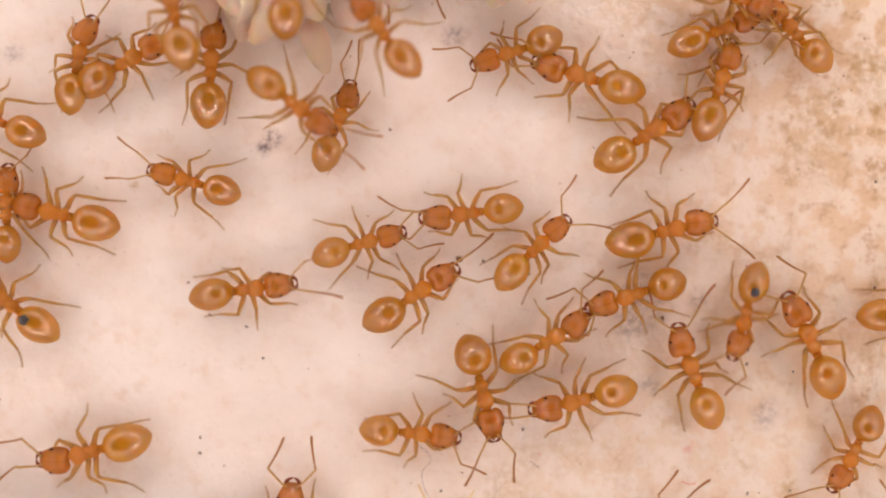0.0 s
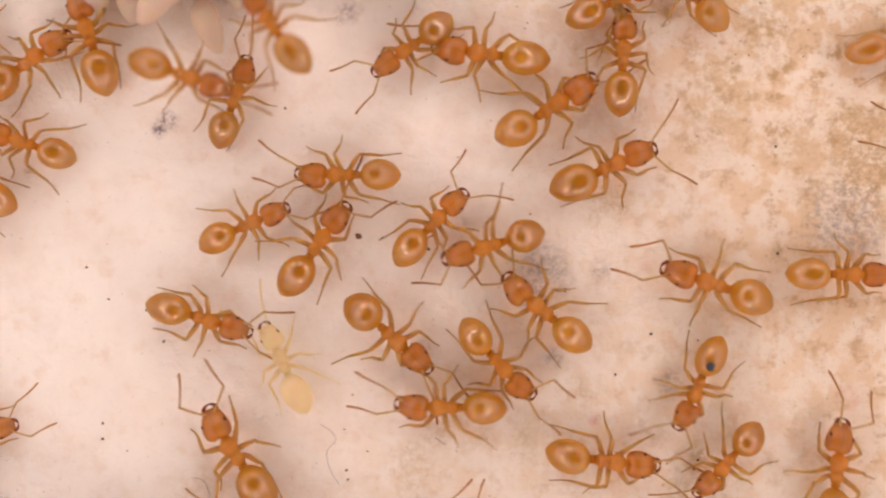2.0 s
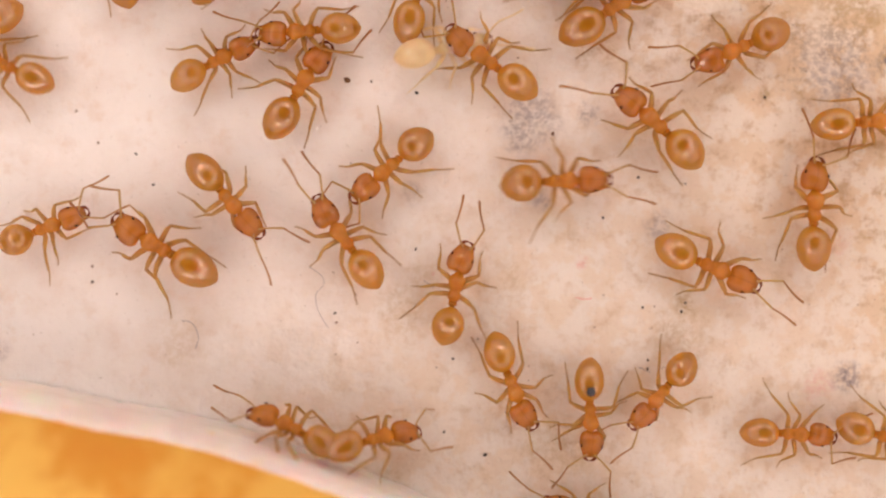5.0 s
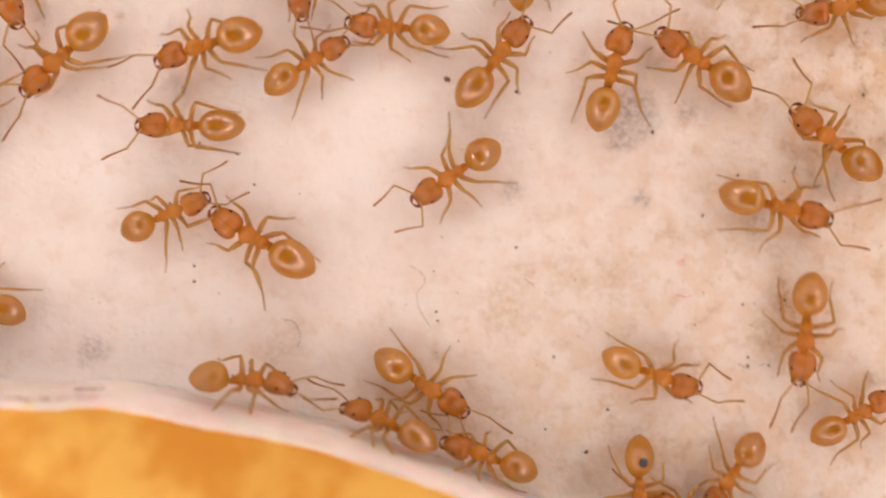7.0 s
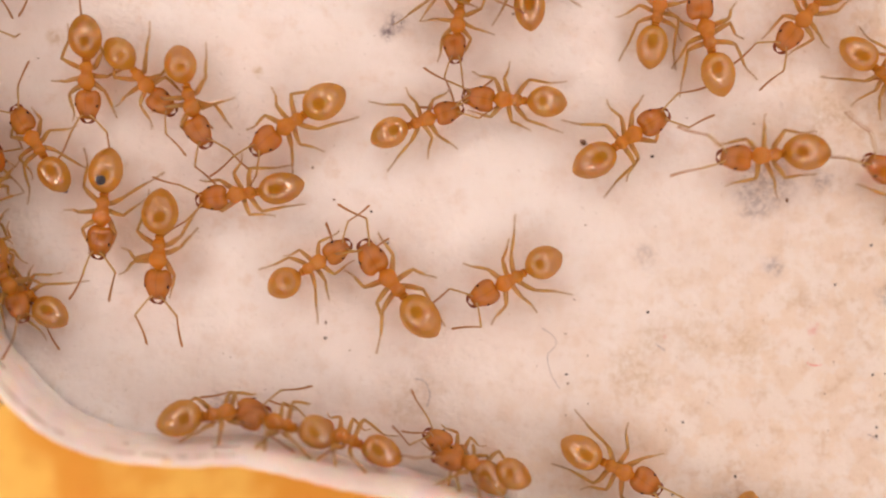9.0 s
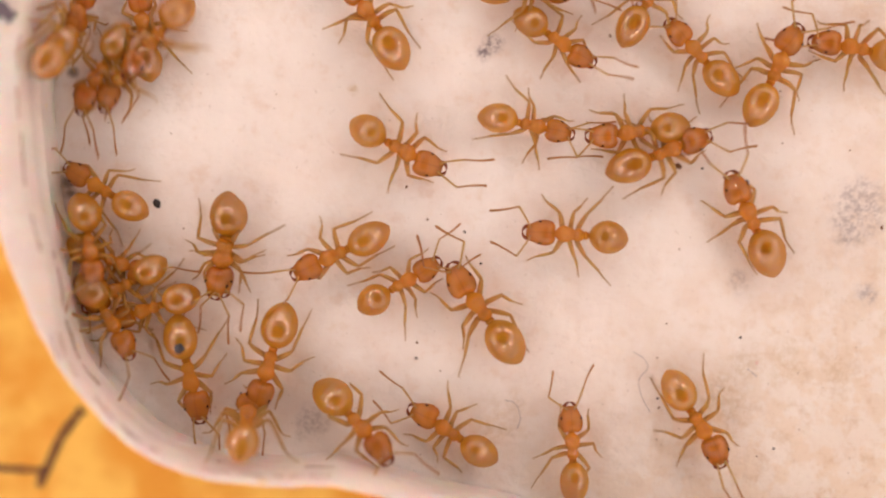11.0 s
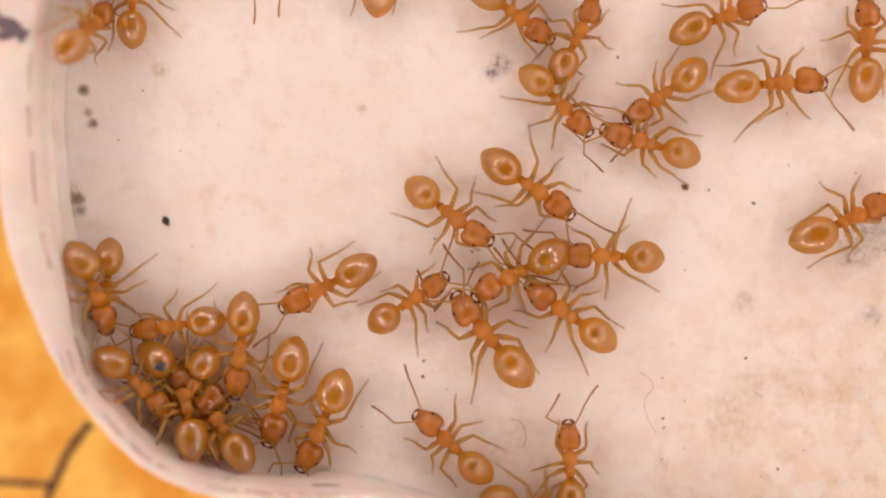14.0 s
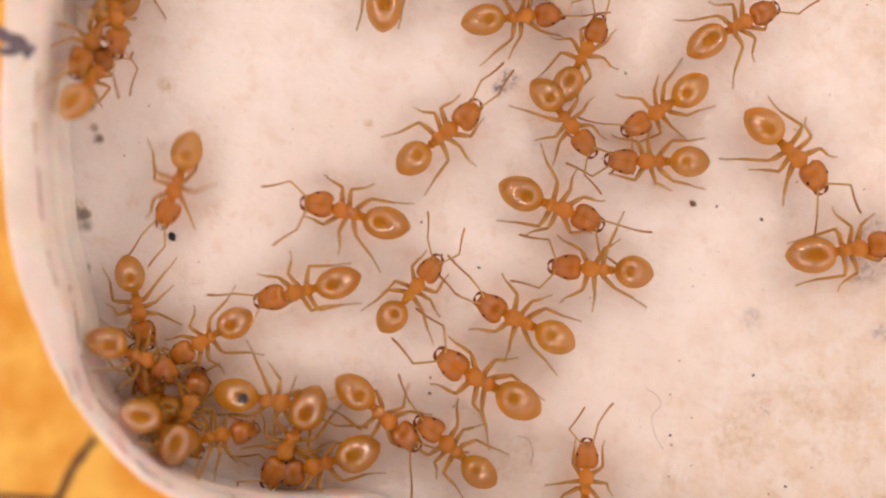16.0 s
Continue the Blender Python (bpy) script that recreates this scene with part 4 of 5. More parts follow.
    walk(another(1), [
            (0, place(-4.87, 3.12, 35)), (0.5, place(-4.39, 3.38, 36)), (1, place(-4.15, 3.4, 41)), (1.5, place(-4.44, 3.54, 52)), (2, place(-4.7, 4.08, 55)),
            (2.5, place(-4.51, 4.03, 54)), (3, place(-4.6, 3.99, 56)), (3.5, place(-4.34, 4.36, 48)), (4, place(-4.42, 4.28, 46)), (4.5, place(-4.8, 4.14, 55)),
            (4.7, place(-4.98, 4.08, 59)), (6.8, place(-1.79, 4.58, 41)), (7, place(-1.52, 5.04, 52)), (7.5, place(-2.15, 5.54, 67)), (8, place(-2.3, 5.39, 69)),
            (8.5, place(-1.83, 4.72, 43)), (9, place(-1.88, 4.46, 35)), (9.5, place(-1.91, 4.48, 33)), (10, place(-1.8, 5.02, 41)), (10.2, place(-1.73, 5.13, 41)),
            (12.3, place(-8.68, 4.26, -13)), (12.5, place(-8.52, 4.51, -10)), (13, place(-8.8, 4.44, -17)), (13.5, place(-8.88, 4.27, -24)), (14, place(-8.93, 4.24, -32)),
            (14.5, place(-8.91, 4.23, -39)), (15, place(-8.82, 4.32, -37)), (15.5, place(-8.24, 4.39, -35)), (16, place(-8.34, 4.13, -19))])
    walk(another(1.01), [
            (0, place(4.07, 5.6, 16)), (0.5, place(4.08, 5.62, 17)), (1, place(4.28, 5.9, 22)), (1.5, place(4.75, 6.13, 16)), (2, place(5.61, 6.8, 25)),
            (2.5, place(5.84, 7.04, 27)), (3, place(5.83, 7.04, 29)), (3.5, place(5.96, 7.2, 23)), (4, place(6.2, 7.31, 25)), (4.5, place(6.24, 7.26, 25)),
            (4.7, place(6.29, 7.13, 25)), (5.75, place(5.99, 5.91, 88)), (6.8, place(5.7, 4.68, 151)), (7, place(5.79, 4.88, 146)), (7.5, place(5.59, 5.93, 124)),
            (8, place(5.5, 6.48, 117)), (8.5, place(4.99, 5.42, 150)), (9, place(3.37, 4.03, 186)), (9.5, place(0.75, 2.34, 194)), (10, place(-1.09, 2.22, 176)),
            (10.2, place(-1.92, 2.41, 167)), (11.25, place(-0.07, 2.55, 97)), (12.3, place(1.79, 2.7, 26)), (12.5, place(1.87, 2.75, 30)), (13, place(2.46, 3.42, 30)),
            (13.5, place(2.47, 3.55, 30)), (14, place(2.41, 3.45, 28)), (14.5, place(2.21, 2.91, 22)), (15, place(2.02, 2.77, 19)), (15.5, place(1.86, 2.59, 12)),
            (16, place(2.16, 2.98, 11))])
    walk(another(1.08), [
            (0, place(3.33, 9.03, 35)), (0.5, place(3.31, 9, 37)), (1, place(3.39, 9.05, 36)), (1.5, place(3.52, 8.93, 34)), (2, place(3.56, 8.9, 32)),
            (2.5, place(3.44, 8.79, 27)), (3, place(3.37, 8.64, 18)), (3.5, place(3.15, 8.45, 4)), (4, place(2.5, 7.69, -37)), (4.5, place(3.16, 7.09, -42)),
            (4.7, place(3.65, 6.4, -34)), (5.14, place(5.4, 9.43, 13)), (5.58, place(7.15, 12.47, 60)), (16, place(7.15, 12.47, 60))])
    walk(another(0.88), [
            (0, place(-1.42, 11.92, -160)), (0.5, place(-1.33, 11.81, -163)), (1, place(-1.36, 11.67, -161)), (1.5, place(-1.26, 11.54, -159)), (2, place(-1.3, 11.16, -145)),
            (2.5, place(-1.33, 10.74, -133)), (3, place(-1.51, 10.47, -137)), (4.5, place(-4.28, 8.75, -162)), (4.88, place(-3.51, 11.64, -224)), (5.25, place(-2.73, 14.54, -285)),
            (16, place(-2.73, 14.54, -285))])
    walk(another(1.06), [
            (0, place(1.11, 11.02, 165)), (0.5, place(1.15, 11, 166)), (1, place(1.18, 10.93, 170)), (1.5, place(1.29, 10.85, 171)), (2, place(1.42, 10.84, 173)),
            (2.5, place(1.41, 10.8, 173)), (3, place(1.42, 10.74, 172)), (3.3, place(2.17, 9.67, 171)), (3.61, place(4.34, 10.92, 101)), (3.92, place(6.5, 12.17, 30)),
            (16, place(6.5, 12.17, 30))])
    walk(another(0.95), [
            (0, place(5.88, 10.79, 73)), (0.5, place(5.98, 10.77, 77)), (1, place(6.08, 10.75, 80)), (1.5, place(6.25, 10.56, 84)), (2.5, place(6.14, 10.75, 88)),
            (3, place(6.27, 10.66, 75)), (6, place(5.48, 9.91, 152)), (9, place(4.69, 9.16, 230)), (10, place(2.79, 9.13, 235)), (11.15, place(2.93, 8.68, 158)),
            (12.3, place(3.07, 8.23, 80)), (12.5, place(3.33, 8.51, 80)), (13, place(3.33, 9, 84)), (13.5, place(3.22, 9.81, 88)), (14, place(2.89, 9.72, 91)),
            (14.5, place(2.77, 9.01, 95)), (15, place(3, 8.35, 95)), (15.4, place(3.52, 7.93, 95)), (15.59, place(5.02, 7.93, 47)), (15.78, place(6.52, 7.93, 0)),
            (16, place(6.52, 7.93, 0))])
    walk(another(0.88), [
            (0, place(5.81, 12.79, 22)), (0.5, place(5.82, 12.78, 24)), (1, place(5.87, 12.7, 23)), (1.5, place(5.93, 12.67, 23)), (2, place(5.95, 12.73, 23)),
            (2.5, place(5.92, 12.71, 23)), (2.8, place(5.78, 12.49, 23)), (8, place(7.59, 7.71, 12)), (9, place(7.33, 6.98, -40)), (9.25, place(9.33, 6.98, 0)),
            (16, place(9.33, 6.98, 0))])
    walk(another(0.88), [
            (0, place(8.58, 12.76, 134)), (0.5, place(8.56, 12.64, 135)), (1, place(8.72, 12.71, 135)), (1.5, place(8.67, 12.85, 135)), (2, place(8.62, 12.97, 135)),
            (2.5, place(8.61, 13.05, 135)), (2.8, place(8.53, 12.77, 135)), (16, place(8.53, 12.77, 135))])
    walk(another(0.97), [
            (0, place(3.03, 3.33, -161)), (0.5, place(2.97, 3.26, -151)), (1, place(2.8, 3.25, -156)), (1.5, place(2.72, 3.57, -161)), (2, place(1.52, 4.09, -164)),
            (2.5, place(-0.05, 3.66, -160)), (3, place(-1.08, 3.57, -183)), (3.5, place(-0.9, 3.98, -184)), (4, place(-0.28, 3.51, -135)), (4.5, place(-1.32, 1.82, -146)),
            (4.7, place(-1.51, 1.39, -139)), (6.8, place(-2.94, 1.04, -146)), (7, place(-3.03, 0.99, -146)), (7.5, place(-3.32, 0.94, -150)), (8, place(-4, 0.62, -149)),
            (8.5, place(-5.2, -0.37, -141)), (9, place(-5.76, -0.5, -151)), (9.5, place(-6.45, 0.3, -178)), (10, place(-7.3, 0.92, -180)), (10.2, place(-7.72, 1.46, -180)),
            (12.3, place(-5.37, 1.96, -187)), (12.5, place(-5.35, 1.88, -187)), (13, place(-5.56, 1.75, -181)), (13.5, place(-5.91, 2.05, -185)), (14, place(-5.95, 1.85, -179)),
            (14.5, place(-5.55, 1.64, -167)), (15, place(-5.86, 1.79, -174)), (15.5, place(-6.05, 1.66, -171)), (16, place(-6.62, 1.95, -182))])
    walk(another(0.96), [
            (0, place(-0.05, 1.59, 33)), (0.5, place(0.1, 1.12, 12)), (1, place(0, 0.69, -10)), (1.5, place(0.97, 0.23, -31)), (2, place(1.69, -0.05, -48)),
            (2.5, place(2.14, -1.53, -69)), (3, place(2.66, -2.69, -58)), (3.5, place(2.63, -5.34, -82)), (4, place(2.1, -5.78, -84)), (4.5, place(2.56, -6.24, -75)),
            (4.7, place(2.56, -6.52, -73)), (6.8, place(3.67, -6.13, -21)), (7, place(3.98, -6.27, -21)), (7.5, place(4.94, -7, -31)), (8, place(5.53, -8.06, -56)),
            (8.5, place(5.54, -9.27, -78)), (8.75, place(4.18, -10.52, -135)), (16, place(4.18, -10.52, -135))])
    walk(another(1.02), [
            (0, place(-2.36, -0.17, -74)), (0.5, place(-2.57, -0.03, -80)), (1, place(-2.32, -0.02, -62)), (1.5, place(-2.43, 0.3, -56)), (2, place(-2.11, 0.93, -42)),
            (2.5, place(-1.45, 1.02, -27)), (3, place(0.03, 0.78, -9)), (3.5, place(0.53, 0.93, 10)), (4, place(0.51, 1, 11)), (4.5, place(1.21, 1.1, 17)),
            (4.7, place(2.02, 0.7, 4)), (6.32, place(15.02, 0.7, 0)), (16, place(15.02, 0.7, 0))])
    walk(another(1.01), [
            (0, place(1.19, -0.47, -164)), (0.5, place(1.18, -0.47, -167)), (1, place(0.99, -0.91, -177)), (1.5, place(0.83, -1.37, -180)), (2, place(-0.06, -1.64, -181)),
            (2.5, place(-2.3, -2.39, -182)), (3, place(-2.92, -2.29, -183)), (3.5, place(-3.61, -1.71, -196)), (4, place(-3.55, -1.08, -206)), (4.5, place(-3.17, -0.9, -216)),
            (4.7, place(-3.2, -0.91, -218)), (5.47, place(-3.55, -2.78, -276)), (6.23, place(-3.89, -4.66, -335)), (7, place(-4.23, -6.53, -393)), (7.5, place(-3.67, -6.6, -382)),
            (8, place(-2.88, -6.86, -381)), (8.5, place(-2.18, -7.16, -382)), (9, place(-2.09, -7.19, -384)), (9.5, place(-1.84, -7.19, -380)), (10, place(-1.39, -6.78, -358)),
            (10.2, place(-0.99, -6.58, -351)), (10.9, place(-2.25, -4.89, -407)), (11.6, place(-3.52, -3.19, -463)), (12.3, place(-4.78, -1.49, -520)), (12.5, place(-4.77, -1.43, -525)),
            (13, place(-6.34, -0.69, -548)), (13.5, place(-6.83, -0.33, -571)), (14, place(-7.38, -0.3, -573)), (14.5, place(-7.43, -0.41, -575)), (15, place(-7.73, -0.35, -564)),
            (15.5, place(-9.24, -0.1, -554)), (16, place(-9.3, -0.03, -563))])
    walk(another(0.93), [
            (0, place(-4.84, -1.79, -4)), (0.5, place(-3.14, -3.36, -4)), (1, place(0.19, -4.91, -4)), (3.5, place(-2.46, -8.08, -11)), (4.5, lean(-2.67, -9.15, -11, 0.8, 68, 40)),
            (5.33, lean(-2.19, -8.5, 46, 0.73, 68, 37)), (6.17, lean(-2.01, -8.62, 103, 0.66, 66, 34)), (7, lean(-2.12, -9.38, 161, 0.59, 66, 30)), (8, lean(-6.5, -7.77, 164, 0.67, 73, 34)), (8.5, lean(-7.47, -7.48, 159, 0.82, 73, 42)),
            (9, lean(-7.02, -7.61, 168, 0.94, 73, 48)), (9.25, lean(-4.97, -7.76, 227, 0.89, 73, 45)), (9.5, lean(-3.05, -8.38, 286, 0.71, 68, 36)), (9.75, lean(-1.39, -9.57, 345, 0.49, 66, 25)), (16, lean(-1.39, -9.57, 345, 0.49, 66, 25))])
    walk(another(1.02), [
            (0, place(5.18, 0.49, 113)), (0.5, place(4.46, 0.73, 128)), (1, place(3.84, 0.77, 134)), (1.5, place(3.44, 1.32, 141)), (2, place(3.35, 1.71, 140)),
            (2.5, place(3.33, 1.7, 138)), (3, place(3.36, 1.76, 137)), (3.5, place(3.4, 2.56, 135)), (4, place(2.32, 3.21, 140)), (4.5, place(1.93, 4.38, 144)),
            (4.7, place(1.82, 5.02, 144)), (6.8, place(2.19, 4.14, 88)), (7, place(2.59, 4.48, 75)), (7.5, place(2.57, 6.13, 91)), (8, place(1.79, 7.61, 110)),
            (8.5, place(1.28, 7.52, 107)), (9, place(1.07, 8.13, 106)), (9.5, place(0.66, 8.04, 104)), (10, place(0.37, 7.83, 101)), (10.2, place(0, 7.7, 98)),
            (11.25, place(-0.07, 7.93, 52)), (12.3, place(-0.14, 8.15, 6)), (12.5, place(-0.11, 8.2, 8)), (13, place(-0.03, 8.44, 12)), (13.5, place(-0.15, 8.48, 13)),
            (14, place(-0.36, 8.22, 7)), (14.5, place(-0.4, 7.75, -7)), (15, place(-0.31, 7.17, -26)), (15.5, place(-0.15, 6.77, -39)), (16, place(-0.04, 6.41, -43))])
    walk(another(0.91, True), [
            (0, place(7, 2.71, -103)), (0.5, place(7.16, -0.27, -95)), (1, place(8.05, -1.44, -87)), (1.5, place(8.56, -2.1, -80)), (2, place(8.79, -0.95, -114)),
            (2.5, place(7.39, -0.36, -150)), (3, place(5.42, -1.07, -145)), (3.5, place(5.2, -3.4, -104)), (4, place(5, -5.58, -110)), (4.5, place(5.3, -5.93, -96)),
            (4.7, place(5.42, -6.58, -88)), (6.8, lean(3.41, -10.27, -95, 0.15, 66, 8)), (7, lean(3.26, -10.48, -95, 0.44, 66, 22)), (7.5, place(3.53, -10.2, -95)), (8, place(3.23, -9.77, -96)),
            (8.5, place(2.39, -9.59, -96)), (8.62, lean(2.34, -9.99, -105, 0.33, 66, 17)), (16, lean(2.34, -9.99, -105, 0.33, 66, 17))])
    walk(another(1.06), [
            (0, place(9.35, 1.7, 117)), (0.5, place(9.44, 2.39, 137)), (1, place(9.51, 2.53, 134)), (1.5, place(9.72, 2.9, 121)), (2, place(9.43, 2.62, 161)),
            (2.5, place(8.73, 2.59, 163)), (3, place(7.95, 3.51, 145)), (3.5, place(7.67, 3.61, 140)), (4, place(7.38, 3.19, 157)), (4.5, place(7.68, 3.13, 155)),
            (4.7, place(7.73, 3.03, 154)), (5.4, place(7.92, 2.03, 101)), (6.1, place(8.1, 1.03, 47)), (6.8, place(8.28, 0.02, -6)), (7, place(8.5, -0.33, -15)),
            (7.3, place(9.73, -0.62, -12)), (7.68, place(12.73, -0.62, 0)), (16, place(12.73, -0.62, 0))])
    walk(another(0.88), [
            (0, place(10.98, -2.12, -117)), (1, place(11.34, -2.56, -135)), (1.5, place(10.03, -3.36, -144)), (2, place(9.82, -3.66, -133)), (2.5, place(9.86, -3.83, -122)),
            (3, place(11.25, -5.4, -112)), (3.5, place(11.29, -4.88, -102)), (4, place(11.05, -4.9, -109)), (4.5, place(9.78, -6.24, -115)), (4.7, place(8.56, -6.59, -131)),
            (6.8, place(6.81, -8.89, -127)), (7, place(6.75, -9.9, -127)), (7.5, place(5.67, -10.66, -127)), (8, place(6.66, -8.16, -127)), (8.38, place(5.92, -10.94, -105)),
            (16, place(5.92, -10.94, -105))])
    walk(another(1.05), [
            (0, place(-16.28, -2.67, -165)), (0.5, place(-16.31, -3.86, -169)), (1, place(-17.46, -4.1, -154)), (1.5, place(-17.51, -4.74, -156)), (3, lean(-24.86, 13.09, -240, 0.64, 0, 33)),
            (16, lean(-24.86, 13.09, -240, 0.64, 0, 33))])
    walk(another(1.08), [
            (0, place(-8.99, -5.55, 95)), (0.5, place(-8.52, -4.95, 93)), (1, place(-8.17, -4.68, 97)), (1.5, place(-7.62, -3.94, 97)), (2, place(-7.59, -3.29, 123)),
            (2.5, place(-8.29, -2.42, 139)), (3, place(-9.06, -1.85, 142)), (3.5, place(-9, -1.98, 140)), (4, place(-9.06, -1.91, 141)), (4.5, place(-9.42, -1.82, 149)),
            (4.7, place(-9.74, -1.71, 149)), (6.8, place(-10.06, -1.35, 152)), (7, place(-10.06, -1.32, 150)), (7.5, place(-10.09, -1.1, 144)), (8, place(-9.99, -1.02, 136)),
            (8.5, place(-10.01, -0.9, 135)), (9, place(-9.96, -0.87, 131)), (9.5, place(-10.02, -0.85, 128)), (10, place(-10.03, -0.87, 128)), (10.2, place(-10.07, -0.89, 128)),
            (12.3, place(-10.26, -1.05, 130)), (12.5, place(-10.14, -1.05, 130)), (13, place(-10.14, -1.17, 131)), (13.5, place(-10.15, -1.19, 130)), (14, place(-10.19, -1.22, 133)),
            (14.5, place(-10.26, -1.4, 131)), (15, place(-10.34, -1.59, 141)), (15.5, place(-10.49, -2.02, 150)), (16, place(-10.57, -2.22, 153))])
    walk(another(0.88), [
            (0, place(-22.59, -0.97, 6)), (1.2, place(-21.5, -2.63, 5)), (1.5, place(-18.89, -1.13, 5)), (2, place(-17.04, -2.39, 7)), (2.5, place(-15.39, -2.2, 5)),
            (3, place(-13.59, -1.64, 11)), (3.5, place(-13.51, -1.92, 0)), (4, place(-13.87, -1, 9)), (4.5, place(-14.08, -1.18, 16)), (4.7, place(-14.09, -1.07, 21)),
            (6.8, place(-13.33, -0.33, 21)), (7, place(-13.38, -0.37, 22)), (7.5, place(-13.39, -0.38, 27)), (8, place(-13.18, -0.34, 33)), (8.5, place(-13.11, -0.29, 32)),
            (9, place(-13.03, -0.2, 32)), (9.5, place(-13.09, -0.15, 31)), (10, place(-13.11, -0.16, 31)), (10.2, place(-13.16, -0.17, 30)), (12.3, place(-13.12, 0, 36)),
            (12.5, place(-13.07, -0.02, 36)), (13, place(-13.08, -0.02, 36)), (13.5, place(-13.07, -0.03, 36)), (14, place(-13.1, -0.04, 36)), (14.5, place(-13.16, -0.06, 39)),
            (15, place(-13.19, -0.02, 47)), (15.5, place(-13.14, 0.15, 37)), (16, place(-13.32, 0.85, 53))])
    walk(another(0.98), [
            (0, place(-0.29, -7.36, 75)), (2.62, place(-0.29, -7.36, 75)), (3, place(0.49, -4.47, 116)), (3.5, place(-0.56, -4.25, 116)), (4, place(0.32, -2.95, 87)),
            (4.5, place(1.04, -2.04, 83)), (4.7, place(1.09, -2.47, 83)), (5.85, place(-4.77, -4.65, 39)), (7, lean(-10.6, -6.75, -5, 0.91, 80, 46)), (7.5, lean(-10.22, -6.97, 1, 0.95, 82, 46)),
            (8, lean(-9.26, -7.34, -13, 0.95, 82, 46)), (8.12, lean(-9.27, -6.86, 30, 0.95, 82, 46)), (8.25, lean(-9.27, -6.38, 72, 0.95, 82, 46)), (8.5, lean(-9.62, -7.12, 156, 0.95, 82, 46)), (9, lean(-13.88, -6.26, 168, 0.95, 82, 46)),
            (9.5, lean(-16.23, -5.87, 168, 1.21, 90, 61)), (10, lean(-18.29, -5.8, 162, 1.15, 87, 58)), (10.83, lean(-18.35, -5.65, 107, 1.19, 87, 60)), (11.67, lean(-18.4, -5.77, 51, 1.23, 87, 63)), (11.98, lean(-17.58, -5.65, 122, 1.14, 82, 58)),
            (12.3, lean(-16.76, -6.17, 194, 1.06, 82, 52)), (12.5, lean(-16.93, -6.19, 192, 1.06, 82, 52)), (12.75, lean(-15.87, -5.43, 109, 1.06, 82, 52)), (13, lean(-14.84, -5.96, 25, 1.06, 82, 52)), (13.5, lean(-12.07, -6.11, 39, 1.06, 82, 52)),
            (14, place(-8.4, -7.21, -8)), (14.5, place(-5.33, -8.11, -11)), (16, place(-3.99, -8.32, -11))])
    walk(another(1.04), [
            (0, place(3.96, -6.35, 75)), (0.32, place(3.96, -6.35, 75)), (0.7, place(4.73, -3.45, 24)), (1, place(5.04, -3.09, 24)), (1.5, place(5.27, -3.01, 6)),
            (2, place(5.46, -3.56, -7)), (2.5, place(6.7, -2.94, 16)), (3, place(8.08, -2.17, 15)), (3.5, place(9.49, -0.95, 34)), (4, place(9.28, -0.92, 28)),
            (4.5, place(9.13, -1.96, -12)), (4.7, place(9.65, -2.19, -17)), (6.8, place(9.41, -4.05, -94)), (7, place(9.41, -4.76, -97)), (7.5, place(9.05, -7.7, -99)),
            (8, place(8.49, -10.29, -99)), (8.12, place(7.78, -11, -135)), (16, place(7.78, -11, -135))])
    walk(another(1.03), [
            (0, place(12.74, -6.69, 90)), (1.48, place(12.74, -6.69, 90)), (1.6, place(12.74, -5.69, 85)), (2, place(13.65, -4.09, 85)), (2.5, place(13.61, -1.09, 85)),
            (3, place(13.52, -0.6, 92)), (3.5, place(13.28, -0.49, 96)), (4, place(13.09, -0.45, 101)), (4.5, place(13.29, -0.48, 95)), (4.7, place(13.37, -0.51, 87)),
            (6.8, place(11.07, 1.63, 133)), (7, place(10.5, 1.95, 141)), (7.5, place(9.12, 2.19, 157)), (8, place(8.09, 2.49, 157)), (8.5, place(7.56, 2.43, 157)),
            (9, place(8.46, 3.09, 157)), (9.06, place(8.96, 3.09, 79)), (9.12, place(9.46, 3.09, 0)), (16, place(9.46, 3.09, 0))])
    walk(another(0.96), [
            (0, place(12.97, 2.97, 10)), (1, place(13.74, 3.36, 11)), (1.5, place(13.85, 3.19, 5)), (2, place(13.95, 2.97, -1)), (2.5, place(14.17, 2.7, -6)),
            (3, place(14.82, 2.6, -4)), (3.5, place(15.22, 2.63, -2)), (4, place(15.12, 2.47, 1)), (4.5, place(15.11, 2.65, 4)), (4.7, place(15.3, 2.73, 4)),
            (16, place(15.3, 2.73, 4))])
    walk(another(0.88), [
            (0, place(16.98, 11.11, 180)), (1.88, place(16.98, 11.11, 180)), (1.92, place(16.65, 11.11, 123)), (1.96, place(16.32, 11.11, 66)), (2, place(15.98, 11.11, 9)),
            (2.5, place(16.14, 11.52, 10)), (3, place(15.76, 11.49, 14)), (3.5, place(16.85, 11.51, 37)), (16, place(16.85, 11.51, 37))])
    walk(another(0.96), [
            (0, place(17.98, 7.67, 180)), (2.28, place(17.98, 7.67, 180)), (2.4, place(16.98, 7.67, 205)), (2.5, place(16.46, 6.98, 205)), (3, place(14.05, 6.02, 205)),
            (3.5, place(10.77, 5.22, 204)), (4, place(9.78, 5.84, 181)), (4.5, place(9.87, 5.72, 189)), (4.7, place(10.67, 5.4, 204)), (6.8, place(11.01, 6.35, 191)),
            (7, place(11.07, 6.79, 191)), (7.5, place(9.51, 6.72, 186)), (8, place(9.08, 7.6, 199)), (8.5, place(9.14, 7.47, 192)), (9, place(10.22, 7.24, 191)),
            (16, place(16.76, 14.28, 193))])
